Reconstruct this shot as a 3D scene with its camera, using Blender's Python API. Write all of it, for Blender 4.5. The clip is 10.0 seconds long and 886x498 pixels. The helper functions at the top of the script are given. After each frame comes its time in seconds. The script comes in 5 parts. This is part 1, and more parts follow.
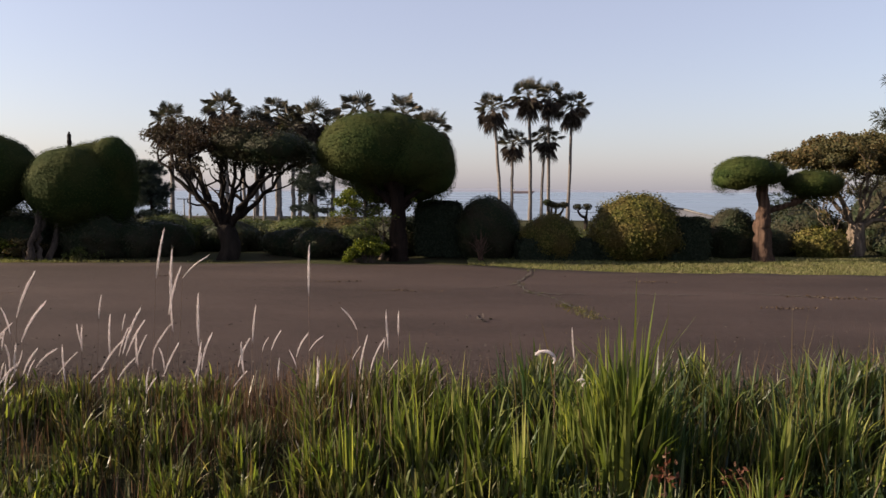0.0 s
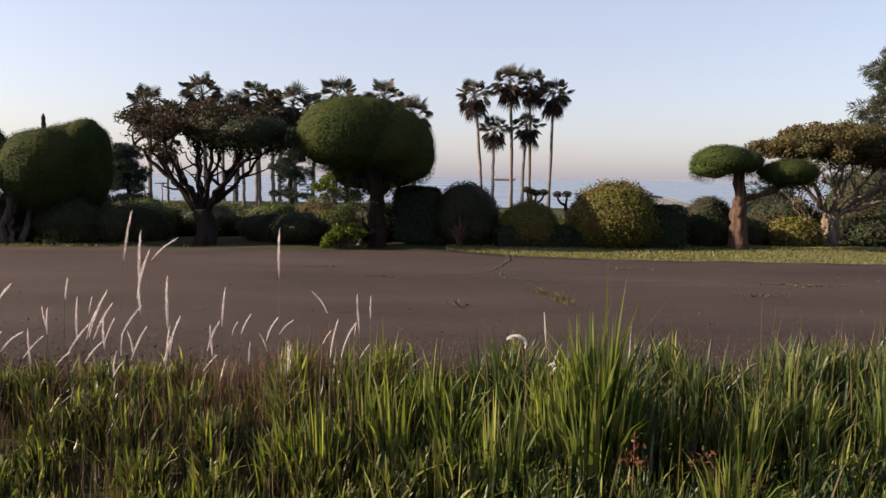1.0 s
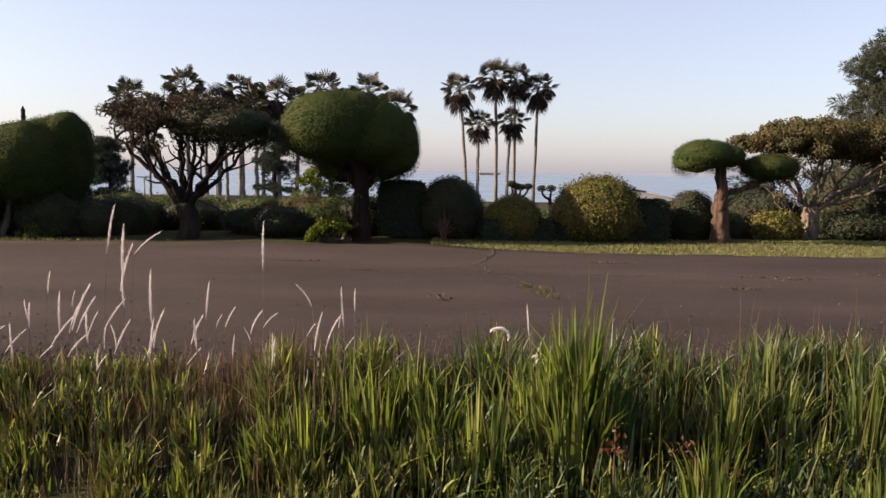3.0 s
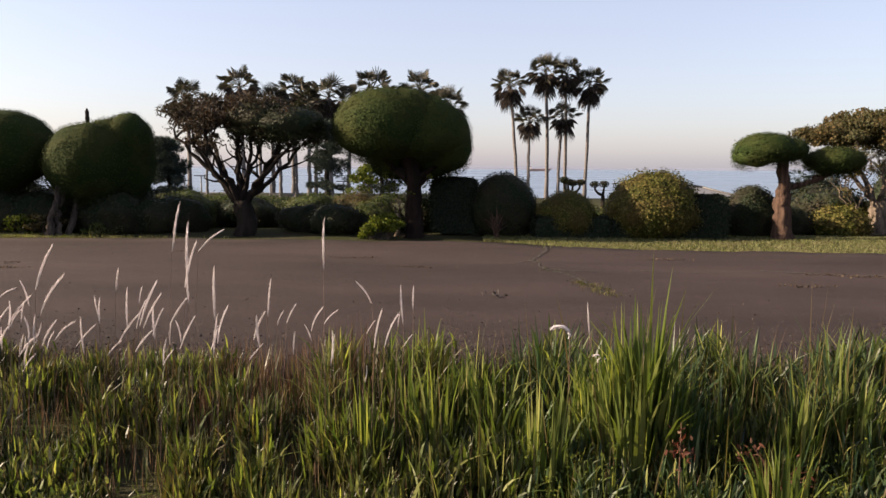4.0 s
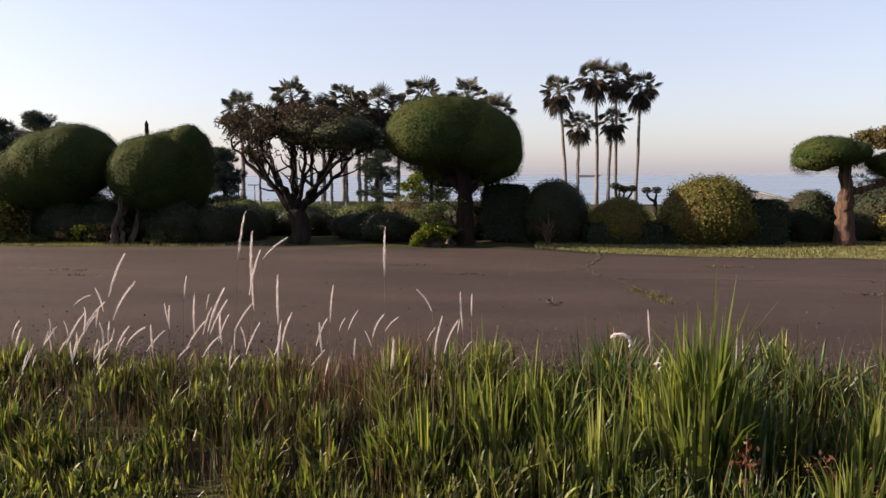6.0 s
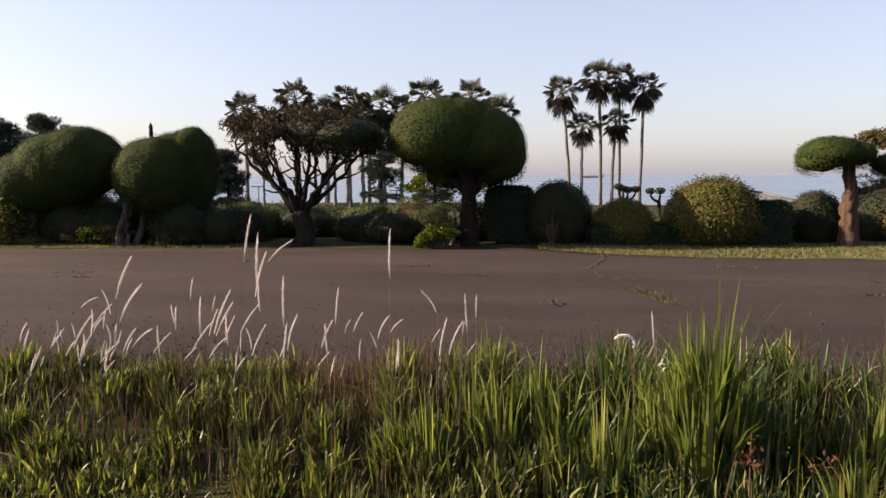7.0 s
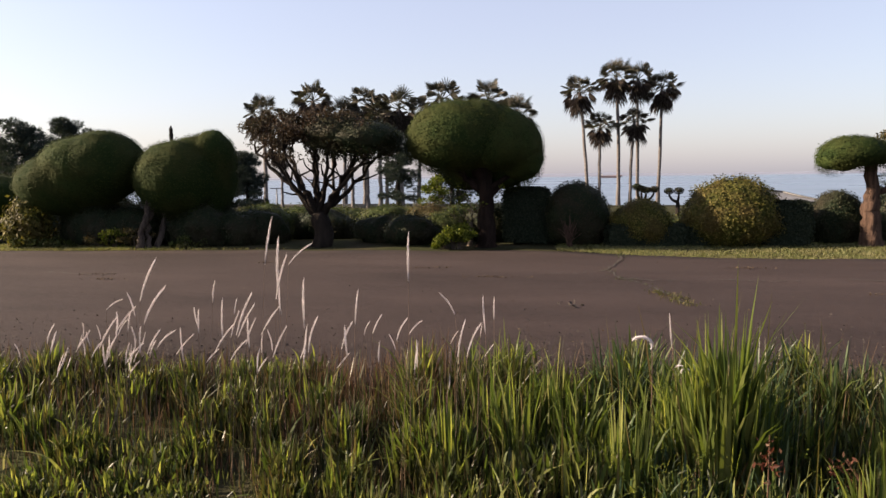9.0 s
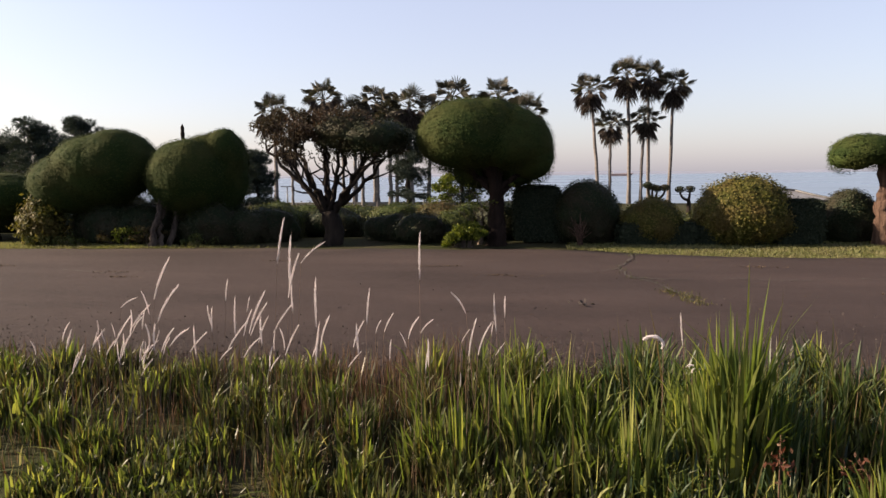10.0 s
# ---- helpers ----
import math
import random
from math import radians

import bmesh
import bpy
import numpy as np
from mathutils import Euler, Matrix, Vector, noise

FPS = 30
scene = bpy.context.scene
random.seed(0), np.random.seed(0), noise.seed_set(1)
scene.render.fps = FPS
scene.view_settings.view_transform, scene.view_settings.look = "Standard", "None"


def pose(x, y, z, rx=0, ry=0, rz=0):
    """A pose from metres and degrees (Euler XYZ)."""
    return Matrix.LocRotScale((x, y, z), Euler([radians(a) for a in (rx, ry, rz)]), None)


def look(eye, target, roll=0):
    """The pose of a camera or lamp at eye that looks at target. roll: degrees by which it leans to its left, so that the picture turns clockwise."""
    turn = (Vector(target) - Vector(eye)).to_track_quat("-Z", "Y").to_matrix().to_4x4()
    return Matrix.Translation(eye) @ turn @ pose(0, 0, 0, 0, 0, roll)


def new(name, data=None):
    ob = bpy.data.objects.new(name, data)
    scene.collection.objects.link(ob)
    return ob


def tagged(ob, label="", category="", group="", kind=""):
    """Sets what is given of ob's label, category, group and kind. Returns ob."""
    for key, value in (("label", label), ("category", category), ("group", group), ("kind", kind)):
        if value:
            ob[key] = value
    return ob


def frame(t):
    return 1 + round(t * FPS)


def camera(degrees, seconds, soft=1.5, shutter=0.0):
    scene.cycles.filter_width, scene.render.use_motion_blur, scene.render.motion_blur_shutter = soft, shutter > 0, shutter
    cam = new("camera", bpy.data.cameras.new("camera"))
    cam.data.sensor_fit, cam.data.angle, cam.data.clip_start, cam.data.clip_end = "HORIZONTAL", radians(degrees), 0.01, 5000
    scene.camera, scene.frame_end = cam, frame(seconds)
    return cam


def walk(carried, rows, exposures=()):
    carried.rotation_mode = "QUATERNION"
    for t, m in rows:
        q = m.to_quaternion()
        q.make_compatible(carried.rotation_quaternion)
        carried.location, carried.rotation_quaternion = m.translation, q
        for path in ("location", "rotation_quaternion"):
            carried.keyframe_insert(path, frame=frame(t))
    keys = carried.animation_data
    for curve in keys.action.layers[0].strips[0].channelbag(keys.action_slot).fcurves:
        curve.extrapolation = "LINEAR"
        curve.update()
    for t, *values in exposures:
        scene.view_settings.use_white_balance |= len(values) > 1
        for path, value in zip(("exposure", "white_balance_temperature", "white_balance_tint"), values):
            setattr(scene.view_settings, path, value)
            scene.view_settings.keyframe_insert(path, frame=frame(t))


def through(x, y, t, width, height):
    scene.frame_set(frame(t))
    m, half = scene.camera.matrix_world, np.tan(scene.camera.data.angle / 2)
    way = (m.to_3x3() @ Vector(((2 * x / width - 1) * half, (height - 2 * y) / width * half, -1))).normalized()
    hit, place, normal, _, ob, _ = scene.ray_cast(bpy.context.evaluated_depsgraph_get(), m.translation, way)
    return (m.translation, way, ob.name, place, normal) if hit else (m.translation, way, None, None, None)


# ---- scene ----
cam = camera(62.3, 10.0)
PATH = [
    (0, (0.099, -0.031, 1.151), (-0.008, 2.459, 0.953), 0.2),
    (0.5, (0.124, -0.021, 1.137), (0.057, 2.468, 0.911), 0.8),
    (1, (0.139, -0.011, 1.137), (0.097, 2.476, 0.895), 0.7),
    (1.5, (0.152, -0.009, 1.136), (0.179, 2.479, 0.891), 1.2),
    (2, (0.155, -0.010, 1.129), (0.215, 2.476, 0.880), 1.4),
    (2.2, (0.151, 0.003, 1.124), (0.219, 2.489, 0.869), 1.5),
    (3.3, (0.139, -0.044, 1.137), (0.099, 2.441, 0.871), 0.6),
    (3.5, (0.124, -0.020, 1.134), (0.045, 2.464, 0.861), 0.6),
    (4, (0.102, -0.015, 1.134), (-0.058, 2.465, 0.860), 0.3),
    (4.5, (0.080, -0.025, 1.137), (-0.135, 2.451, 0.870), 0.3),
    (5, (0.066, -0.035, 1.136), (-0.204, 2.436, 0.869), -0.1),
    (5.5, (0.056, -0.041, 1.136), (-0.253, 2.426, 0.877), -0.2),
    (5.7, (0.055, -0.043, 1.137), (-0.261, 2.425, 0.887), -0.2),
    (6.8, (0.052, -0.063, 1.145), (-0.284, 2.403, 0.895), -0.4),
    (7, (0.052, -0.066, 1.145), (-0.284, 2.399, 0.899), -0.4),
    (7.5, (0.051, -0.071, 1.149), (-0.288, 2.394, 0.901), -0.5),
    (8, (0.059, -0.099, 1.161), (-0.299, 2.364, 0.910), -0.6),
    (8.5, (0.061, -0.100, 1.161), (-0.299, 2.361, 0.912), -0.6),
    (9, (0.054, -0.100, 1.157), (-0.341, 2.357, 0.914), -0.7),
    (9.5, (0.049, -0.115, 1.161), (-0.363, 2.339, 0.920), -0.8),
    (10, (0.050, -0.117, 1.164), (-0.378, 2.334, 0.915), -0.7),
]
walk(cam, [(t, look(eye, target, roll)) for t, eye, target, roll in PATH], [(0.0, 1.52, 6600, 15), (1.0, 1.68, 6600, 15), (3.5, 1.78, 6620, 15), (10.0, 1.78, 6620, 15)])

# ---- world and sun ----
SUN_FROM = Vector((-1.0, -0.07, 0.47)).normalized()
world = bpy.data.worlds.new("sky")
scene.world = world
world.use_nodes = True
wn = world.node_tree
sky = wn.nodes.new("ShaderNodeTexSky")
sky.sky_type = "NISHITA"
sky.sun_disc = False
sky.sun_elevation = math.asin(SUN_FROM.z)
sky.sun_rotation = math.atan2(SUN_FROM.x, SUN_FROM.y)
sky.air_density, sky.dust_density, sky.ozone_density = 1.0, 1.7, 1.5
veil = wn.nodes.new("ShaderNodeMix")  # thin even haze over the clear sky
veil.data_type = "RGBA"
veil.inputs[0].default_value = 0.44
veil.inputs[7].default_value = (3.30, 3.15, 3.72, 1)
wn.links.new(sky.outputs[0], veil.inputs[6])
wn.links.new(veil.outputs[2], wn.nodes["Background"].inputs[0])
wn.nodes["Background"].inputs[1].default_value = 0.068
sun_data = bpy.data.lights.new("sun", "SUN")
sun_data.energy, sun_data.angle, sun_data.color = 5.0, radians(0.6), (1.0, 0.82, 0.60)
sun = new("sun", sun_data)
sun.matrix_world = look(SUN_FROM * 50, (0, 0, 0))



# ---- materials ----
def material(name):
    m = bpy.data.materials.new(name)
    m.use_nodes = True
    return m, m.node_tree.nodes, m.node_tree.links, m.node_tree.nodes["Principled BSDF"]


def ramp(nodes, links, source, stops):
    r = nodes.new("ShaderNodeValToRGB")
    e = r.color_ramp.elements
    while len(e) < len(stops):
        e.new(0.5)
    for i, (at, c) in enumerate(stops):
        e[i].position = at
        e[i].color = (*c, 1)
    links.new(source, r.inputs[0])
    return r.outputs[0]


def grain(nodes, links, scale, detail=4.0, rough=0.6, stretch=None):
    n = nodes.new("ShaderNodeTexNoise")
    n.inputs["Scale"].default_value = scale
    n.inputs["Detail"].default_value = detail
    n.inputs["Roughness"].default_value = rough
    c = nodes.new("ShaderNodeTexCoord")
    if stretch:
        mp = nodes.new("ShaderNodeMapping")
        mp.inputs["Scale"].default_value = stretch
        links.new(c.outputs["Object"], mp.inputs[0])
        links.new(mp.outputs[0], n.inputs["Vector"])
    else:
        links.new(c.outputs["Object"], n.inputs["Vector"])
    return n.outputs["Fac"]


def mix(nodes, links, fac, a, b, how="MIX"):
    n = nodes.new("ShaderNodeMix")
    n.data_type, n.blend_type = "RGBA", how
    for sock, v in ((n.inputs[0], fac), (n.inputs[6], a), (n.inputs[7], b)):
        if isinstance(v, (int, float)):
            sock.default_value = v
        elif isinstance(v, tuple):
            sock.default_value = (*v, 1)
        else:
            links.new(v, sock)
    return n.outputs[2]


def bump(nodes, links, shader, height, strength, distance):
    b = nodes.new("ShaderNodeBump")
    b.inputs["Strength"].default_value = strength
    b.inputs["Distance"].default_value = distance
    links.new(height, b.inputs["Height"])
    links.new(b.outputs[0], shader.inputs["Normal"])


def leaf_material(name, stops, patch=None, patch_scale=1.5, through=0.3, roughness=0.55, glow_through=None, gloss=0.06):
    """Leaves: colour varies from leaf to leaf and in broad patches, and light shines through."""
    m, nodes, links, bsdf = material(name)
    geo = nodes.new("ShaderNodeNewGeometry")
    col = ramp(nodes, links, geo.outputs["Random Per Island"], stops)
    if patch:
        f = ramp(nodes, links, grain(nodes, links, patch_scale, 3.0), [(0.42, (0, 0, 0)), (0.64, (1, 1, 1))])
        col = mix(nodes, links, f, col, mix(nodes, links, 0.65, col, patch))
    links.new(col, bsdf.inputs["Base Color"])
    bsdf.inputs["Roughness"].default_value = roughness
    bsdf.inputs["Specular IOR Level"].default_value = gloss
    tr = nodes.new("ShaderNodeBsdfTranslucent")
    links.new(mix(nodes, links, 1.0, col, glow_through or (1.15, 1.2, 0.6), "MULTIPLY"), tr.inputs[0])
    sh = nodes.new("ShaderNodeMixShader")
    sh.inputs[0].default_value = through
    links.new(bsdf.outputs[0], sh.inputs[1])
    links.new(tr.outputs[0], sh.inputs[2])
    links.new(sh.outputs[0], nodes["Material Output"].inputs[0])
    return m


def bark_material(name, dark, light, scale=9.0, stretch=(1, 1, 0.25)):
    m, nodes, links, bsdf = material(name)
    n = grain(nodes, links, scale, 6.0, 0.65, stretch)
    col = ramp(nodes, links, n, [(0.3, dark), (0.7, light)])
    links.new(col, bsdf.inputs["Base Color"])
    bsdf.inputs["Roughness"].default_value = 0.9
    bsdf.inputs["Specular IOR Level"].default_value = 0.06
    bump(nodes, links, bsdf, n, 1.0, 0.06)
    return m


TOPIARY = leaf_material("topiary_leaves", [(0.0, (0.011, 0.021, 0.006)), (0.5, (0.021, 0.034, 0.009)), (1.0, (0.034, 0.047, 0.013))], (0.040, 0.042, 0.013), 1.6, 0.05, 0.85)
SHRUB = leaf_material("shrub_leaves", [(0.0, (0.0229, 0.0343, 0.0114)), (0.6, (0.0457, 0.0610, 0.0180)), (1.0, (0.0857, 0.0935, 0.0267))], (0.0525, 0.0478, 0.0209), 2.2, 0.18)
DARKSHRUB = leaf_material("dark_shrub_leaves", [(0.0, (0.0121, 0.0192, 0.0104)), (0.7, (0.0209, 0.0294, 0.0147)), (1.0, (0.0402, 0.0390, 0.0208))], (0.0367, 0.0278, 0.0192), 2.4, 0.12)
HEDGE = leaf_material("hedge_leaves", [(0.0, (0.012, 0.018, 0.012)), (1.0, (0.030, 0.038, 0.024))], None, 2.4, 0.05, 0.9)
YELLOW = leaf_material("yellow_green_leaves", [(0.0, (0.030, 0.034, 0.009)), (0.6, (0.074, 0.076, 0.018)), (1.0, (0.155, 0.132, 0.040))], (0.078, 0.054, 0.022), 3.0, 0.25)
LIME = leaf_material("young_green_leaves", [(0.0, (0.028, 0.043, 0.008)), (0.6, (0.066, 0.084, 0.014)), (1.0, (0.135, 0.146, 0.026))], None, 2.0, 0.35)
BROWNLEAF = leaf_material("reddish_brown_leaves", [(0.0, (0.0178, 0.0146, 0.0113)), (0.55, (0.0340, 0.0275, 0.0203)), (1.0, (0.0688, 0.0502, 0.0365))], (0.0292, 0.0324, 0.0194), 1.4, 0.22, glow_through=(1.2, 0.95, 0.7))
OLIVE = leaf_material("russet_olive_leaves", [(0.0, (0.0319, 0.0330, 0.0167)), (0.5, (0.0670, 0.0564, 0.0241)), (1.0, (0.1085, 0.0722, 0.0334))], (0.0478, 0.0551, 0.0279), 1.1, 0.25, glow_through=(1.2, 1.0, 0.6))
# needle colour lifted towards blue-grey to imitate the hazy veil over the pines
HAZED_PINE = leaf_material("hazed_pine_needles", [(0.0, (0.018, 0.027, 0.022)), (0.6, (0.032, 0.043, 0.036)), (1.0, (0.055, 0.065, 0.053))], None, 2.0, 0.1)
BLUEPINE = leaf_material("grey_green_needles", [(0.0, (0.022, 0.028, 0.020)), (0.6, (0.042, 0.048, 0.034)), (1.0, (0.080, 0.078, 0.058))], None, 2.0, 0.12)
PALM = leaf_material("palm_fronds", [(0.0, (0.026, 0.027, 0.021)), (0.6, (0.052, 0.050, 0.040)), (1.0, (0.098, 0.085, 0.072))], None, 2.0, 0.15)
PALMDEAD = leaf_material("dead_palm_fronds", [(0.0, (0.0263, 0.0210, 0.0180)), (0.6, (0.0540, 0.0435, 0.0368)), (1.0, (0.1013, 0.0840, 0.0705))], None, 2.0, 0.15, 0.8, (1, 1, 1))
GRASS = leaf_material("verge_grass", [(0.0, (0.0098, 0.0145, 0.0064)), (0.35, (0.0226, 0.0324, 0.0105)), (0.72, (0.0518, 0.0664, 0.0194)), (0.92, (0.1133, 0.1198, 0.0469)), (1.0, (0.1862, 0.1660, 0.1214))], (0.0469, 0.0421, 0.0170), 1.3, 0.40, 0.42, gloss=0.32)
COOLGRASS = leaf_material("cool_green_grass", [(0.0, (0.0113, 0.0226, 0.0105)), (0.5, (0.0292, 0.0535, 0.0219)), (0.9, (0.0648, 0.0972, 0.0388)), (1.0, (0.1457, 0.1700, 0.0972))], None, 1.3, 0.38, 0.43, gloss=0.32)
DRYGRASS = leaf_material("yellowed_grass", [(0.0, (0.034, 0.030, 0.011)), (0.6, (0.075, 0.068, 0.022)), (1.0, (0.170, 0.135, 0.060))], (0.075, 0.045, 0.020), 1.6, 0.38, 0.5, gloss=0.2)
CLUMP = leaf_material("tall_grass", [(0.0, (0.0364, 0.0567, 0.0130)), (0.6, (0.0931, 0.1174, 0.0275)), (1.0, (0.2348, 0.2348, 0.0729))], None, 2.0, 0.48, 0.5, gloss=0.2)
STRAW = leaf_material("dry_grass", [(0.0, (0.0462, 0.0245, 0.0163)), (0.5, (0.0925, 0.0544, 0.0326)), (1.0, (0.1741, 0.1251, 0.0762))], None, 2.0, 0.3, 0.7, (1, 0.9, 0.75))
LAWN = leaf_material("lawn_grass", [(0.0, (0.075, 0.088, 0.034)), (0.6, (0.140, 0.148, 0.062)), (1.0, (0.235, 0.220, 0.115))], (0.170, 0.150, 0.085), 2.6, 0.35, 0.6)
FLUFF = leaf_material("silvery_plume", [(0.0, (0.46, 0.42, 0.43)), (0.6, (0.68, 0.64, 0.65)), (1.0, (0.88, 0.86, 0.88))], None, 2.0, 0.45, 0.8, (1, 0.94, 0.92))
REDLEAF = leaf_material("reddened_leaves", [(0.0, (0.0540, 0.0210, 0.0144)), (0.6, (0.0960, 0.0420, 0.0272)), (1.0, (0.1560, 0.1050, 0.0720))], None, 2.0, 0.4, 0.5, (1.1, 0.7, 0.5))
LITTER = leaf_material("dead_leaves", [(0.0, (0.0275, 0.0187, 0.0121)), (0.6, (0.0605, 0.0413, 0.0248)), (1.0, (0.1100, 0.0853, 0.0550))], None, 2.0, 0.1, 0.9, (1, 1, 1))
BARK_DARK = bark_material("dark_bark", (0.008, 0.007, 0.006), (0.030, 0.024, 0.020))
BARK_RED = bark_material("reddish_bark", (0.016, 0.011, 0.009), (0.120, 0.076, 0.056), 20.0, (1, 1, 0.07))
# brown bark with the shade on the thick trunk put into its colour
BARK_SHADED = bark_material("shaded_brown_bark", (0.006, 0.005, 0.004), (0.024, 0.016, 0.013))
BARK_GREY = bark_material("grey_bark", (0.018, 0.015, 0.013), (0.10, 0.080, 0.066), 16.0)
BARK_PALE = bark_material("pale_bark", (0.030, 0.023, 0.018), (0.19, 0.150, 0.115), 16.0)
BARK_PALM = bark_material("palm_bark", (0.075, 0.068, 0.066), (0.165, 0.150, 0.142), 4.0, (0.3, 0.3, 3.0))
STALK, _n, _l, _b = material("grass_stalk")
_b.inputs["Roughness"].default_value = 0.7
_l.new(ramp(_n, _l, grain(_n, _l, 14.0), [(0.3, (0.060, 0.034, 0.026)), (0.7, (0.15, 0.098, 0.066))]), _b.inputs["Base Color"])


def asphalt_material():
    m, nodes, links, b = material("old_asphalt")
    fine = grain(nodes, links, 160.0, 3.0, 0.7)
    mid = grain(nodes, links, 14.0, 8.0, 0.75)
    wide = grain(nodes, links, 0.7, 4.0, 0.6, (0.35, 1.0, 1.0))
    c = ramp(nodes, links, mid, [(0.25, (0.0092, 0.0065, 0.0063)), (0.75, (0.0320, 0.0224, 0.0214))])
    c = mix(nodes, links, ramp(nodes, links, wide, [(0.35, (0, 0, 0)), (0.7, (1, 1, 1))]), c, mix(nodes, links, 0.5, c, (0.056, 0.040, 0.037)))
    c = mix(nodes, links, ramp(nodes, links, fine, [(0.55, (0, 0, 0)), (0.78, (0.6, 0.6, 0.6))]), c, (0.085, 0.072, 0.065))
    c = mix(nodes, links, ramp(nodes, links, fine, [(0.26, (0.7, 0.7, 0.7)), (0.42, (0, 0, 0))]), c, (0.012, 0.010, 0.009))
    # dark dirt washed along the verge side, with a ragged edge
    place = nodes.new("ShaderNodeSeparateXYZ")
    links.new(nodes.new("ShaderNodeTexCoord").outputs["Object"], place.inputs[0])
    rag = nodes.new("ShaderNodeMath")
    rag.operation = "MULTIPLY_ADD"
    links.new(grain(nodes, links, 1.6, 6.0, 0.7), rag.inputs[0])
    rag.inputs[1].default_value = 2.6
    links.new(place.outputs[1], rag.inputs[2])
    dirt = nodes.new("ShaderNodeMapRange")
    links.new(rag.outputs[0], dirt.inputs[0])
    dirt.inputs[1].default_value, dirt.inputs[2].default_value = 5.3, 7.3
    dirt.inputs[3].default_value, dirt.inputs[4].default_value = 0.62, 0.0
    c = mix(nodes, links, dirt.outputs[0], c, ramp(nodes, links, mid, [(0.3, (0.009, 0.0065, 0.0062)), (0.8, (0.030, 0.021, 0.020))]))
    links.new(c, b.inputs["Base Color"])
    b.inputs["Roughness"].default_value = 0.95
    b.inputs["Specular IOR Level"].default_value = 0.12
    bump(nodes, links, b, fine, 0.7, 0.006)
    return m


def ground_material():
    m, nodes, links, b = material("garden_soil")
    a = grain(nodes, links, 1.1, 6.0, 0.65)
    f = grain(nodes, links, 30.0, 4.0, 0.7)
    c = ramp(nodes, links, a, [(0.3, (0.022, 0.030, 0.010)), (0.5, (0.036, 0.038, 0.017)), (0.7, (0.055, 0.046, 0.028))])
    c = mix(nodes, links, f, c, mix(nodes, links, 0.6, c, (0.016, 0.014, 0.010)))
    links.new(c, b.inputs["Base Color"])
    b.inputs["Roughness"].default_value = 1.0
    b.inputs["Specular IOR Level"].default_value = 0.05
    bump(nodes, links, b, f, 0.8, 0.03)
    return m


def sea_material():
    m, nodes, links, b = material("sea_water")
    w = grain(nodes, links, 0.18, 5.0, 0.6, (1.0, 1.0, 1.0))
    band = grain(nodes, links, 0.010, 4.0, 0.6, (0.25, 1.0, 1.0))
    c = ramp(nodes, links, band, [(0.35, (0.060, 0.092, 0.145)), (0.65, (0.125, 0.165, 0.215))])
    links.new(c, b.inputs["Base Color"])
    links.new(ramp(nodes, links, band, [(0.35, (0.22, 0.22, 0.22)), (0.65, (0.42, 0.42, 0.42))]), b.inputs["Roughness"])
    bump(nodes, links, b, w, 0.12, 0.8)
    return m


def plain(name, a, b_, scale=8.0, roughness=0.7, metal=0.0):
    m, nodes, links, b = material(name)
    links.new(ramp(nodes, links, grain(nodes, links, scale, 5.0), [(0.3, a), (0.7, b_)]), b.inputs["Base Color"])
    b.inputs["Roughness"].default_value = roughness
    b.inputs["Metallic"].default_value = metal
    return m


ASPHALT, SOIL, SEA = asphalt_material(), ground_material(), sea_material()
CRACK = plain("crack_dirt", (0.012, 0.010, 0.009), (0.035, 0.028, 0.022), 20.0, 1.0)
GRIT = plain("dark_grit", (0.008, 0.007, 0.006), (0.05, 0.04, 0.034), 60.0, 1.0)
STONE = plain("grey_stone", (0.10, 0.092, 0.082), (0.22, 0.205, 0.185), 12.0, 0.9)
ROOF = plain("weathered_roof", (0.085, 0.085, 0.09), (0.14, 0.14, 0.145), 6.0, 0.6)
PLASTER = plain("hut_wall", (0.16, 0.145, 0.13), (0.26, 0.24, 0.215), 5.0, 0.9)
DARKMETAL = plain("dark_painted_metal", (0.025, 0.025, 0.027), (0.055, 0.053, 0.052), 10.0, 0.5, 0.4)
HULL = plain("ship_hull", (0.13, 0.095, 0.095), (0.19, 0.145, 0.14), 0.05, 0.6)
SHIPWHITE = plain("ship_house", (0.45, 0.44, 0.43), (0.60, 0.59, 0.57), 0.05, 0.6)
# the coast's colour is paled and blued to stand for air haze
HAZED_COAST = plain("hazed_coast", (0.12, 0.14, 0.19), (0.16, 0.18, 0.235), 0.004, 1.0)


# ---- mesh tools ----
ORIGIN = {}


def thing(name, at, label, category, group="", kind=""):
    ob = new(name)
    ob.location = at
    ORIGIN[ob.name] = np.array(at, float)
    return tagged(ob, label, category, group, kind)


def raw_mesh(name, verts, polys, mat, smooth=False):
    """polys: a list of arrays, each n x 3 or n x 4."""
    me = bpy.data.meshes.new(name)
    verts = np.asarray(verts, np.float32)
    me.vertices.add(len(verts))
    me.vertices.foreach_set("co", verts.ravel())
    polys = [np.asarray(p, np.int32) for p in polys if len(p)]
    loops = np.concatenate([p.ravel() for p in polys])
    sizes = np.concatenate([np.full(len(p), p.shape[1], np.int32) for p in polys])
    me.loops.add(len(loops))
    me.loops.foreach_set("vertex_index", loops)
    me.polygons.add(len(sizes))
    me.polygons.foreach_set("loop_start", np.concatenate([[0], np.cumsum(sizes)[:-1]]).astype(np.int32))
    me.polygons.foreach_set("loop_total", sizes)
    me.polygons.foreach_set("use_smooth", np.full(len(sizes), smooth))
    me.update(calc_edges=True)
    me.validate()
    me.materials.append(mat)
    return me


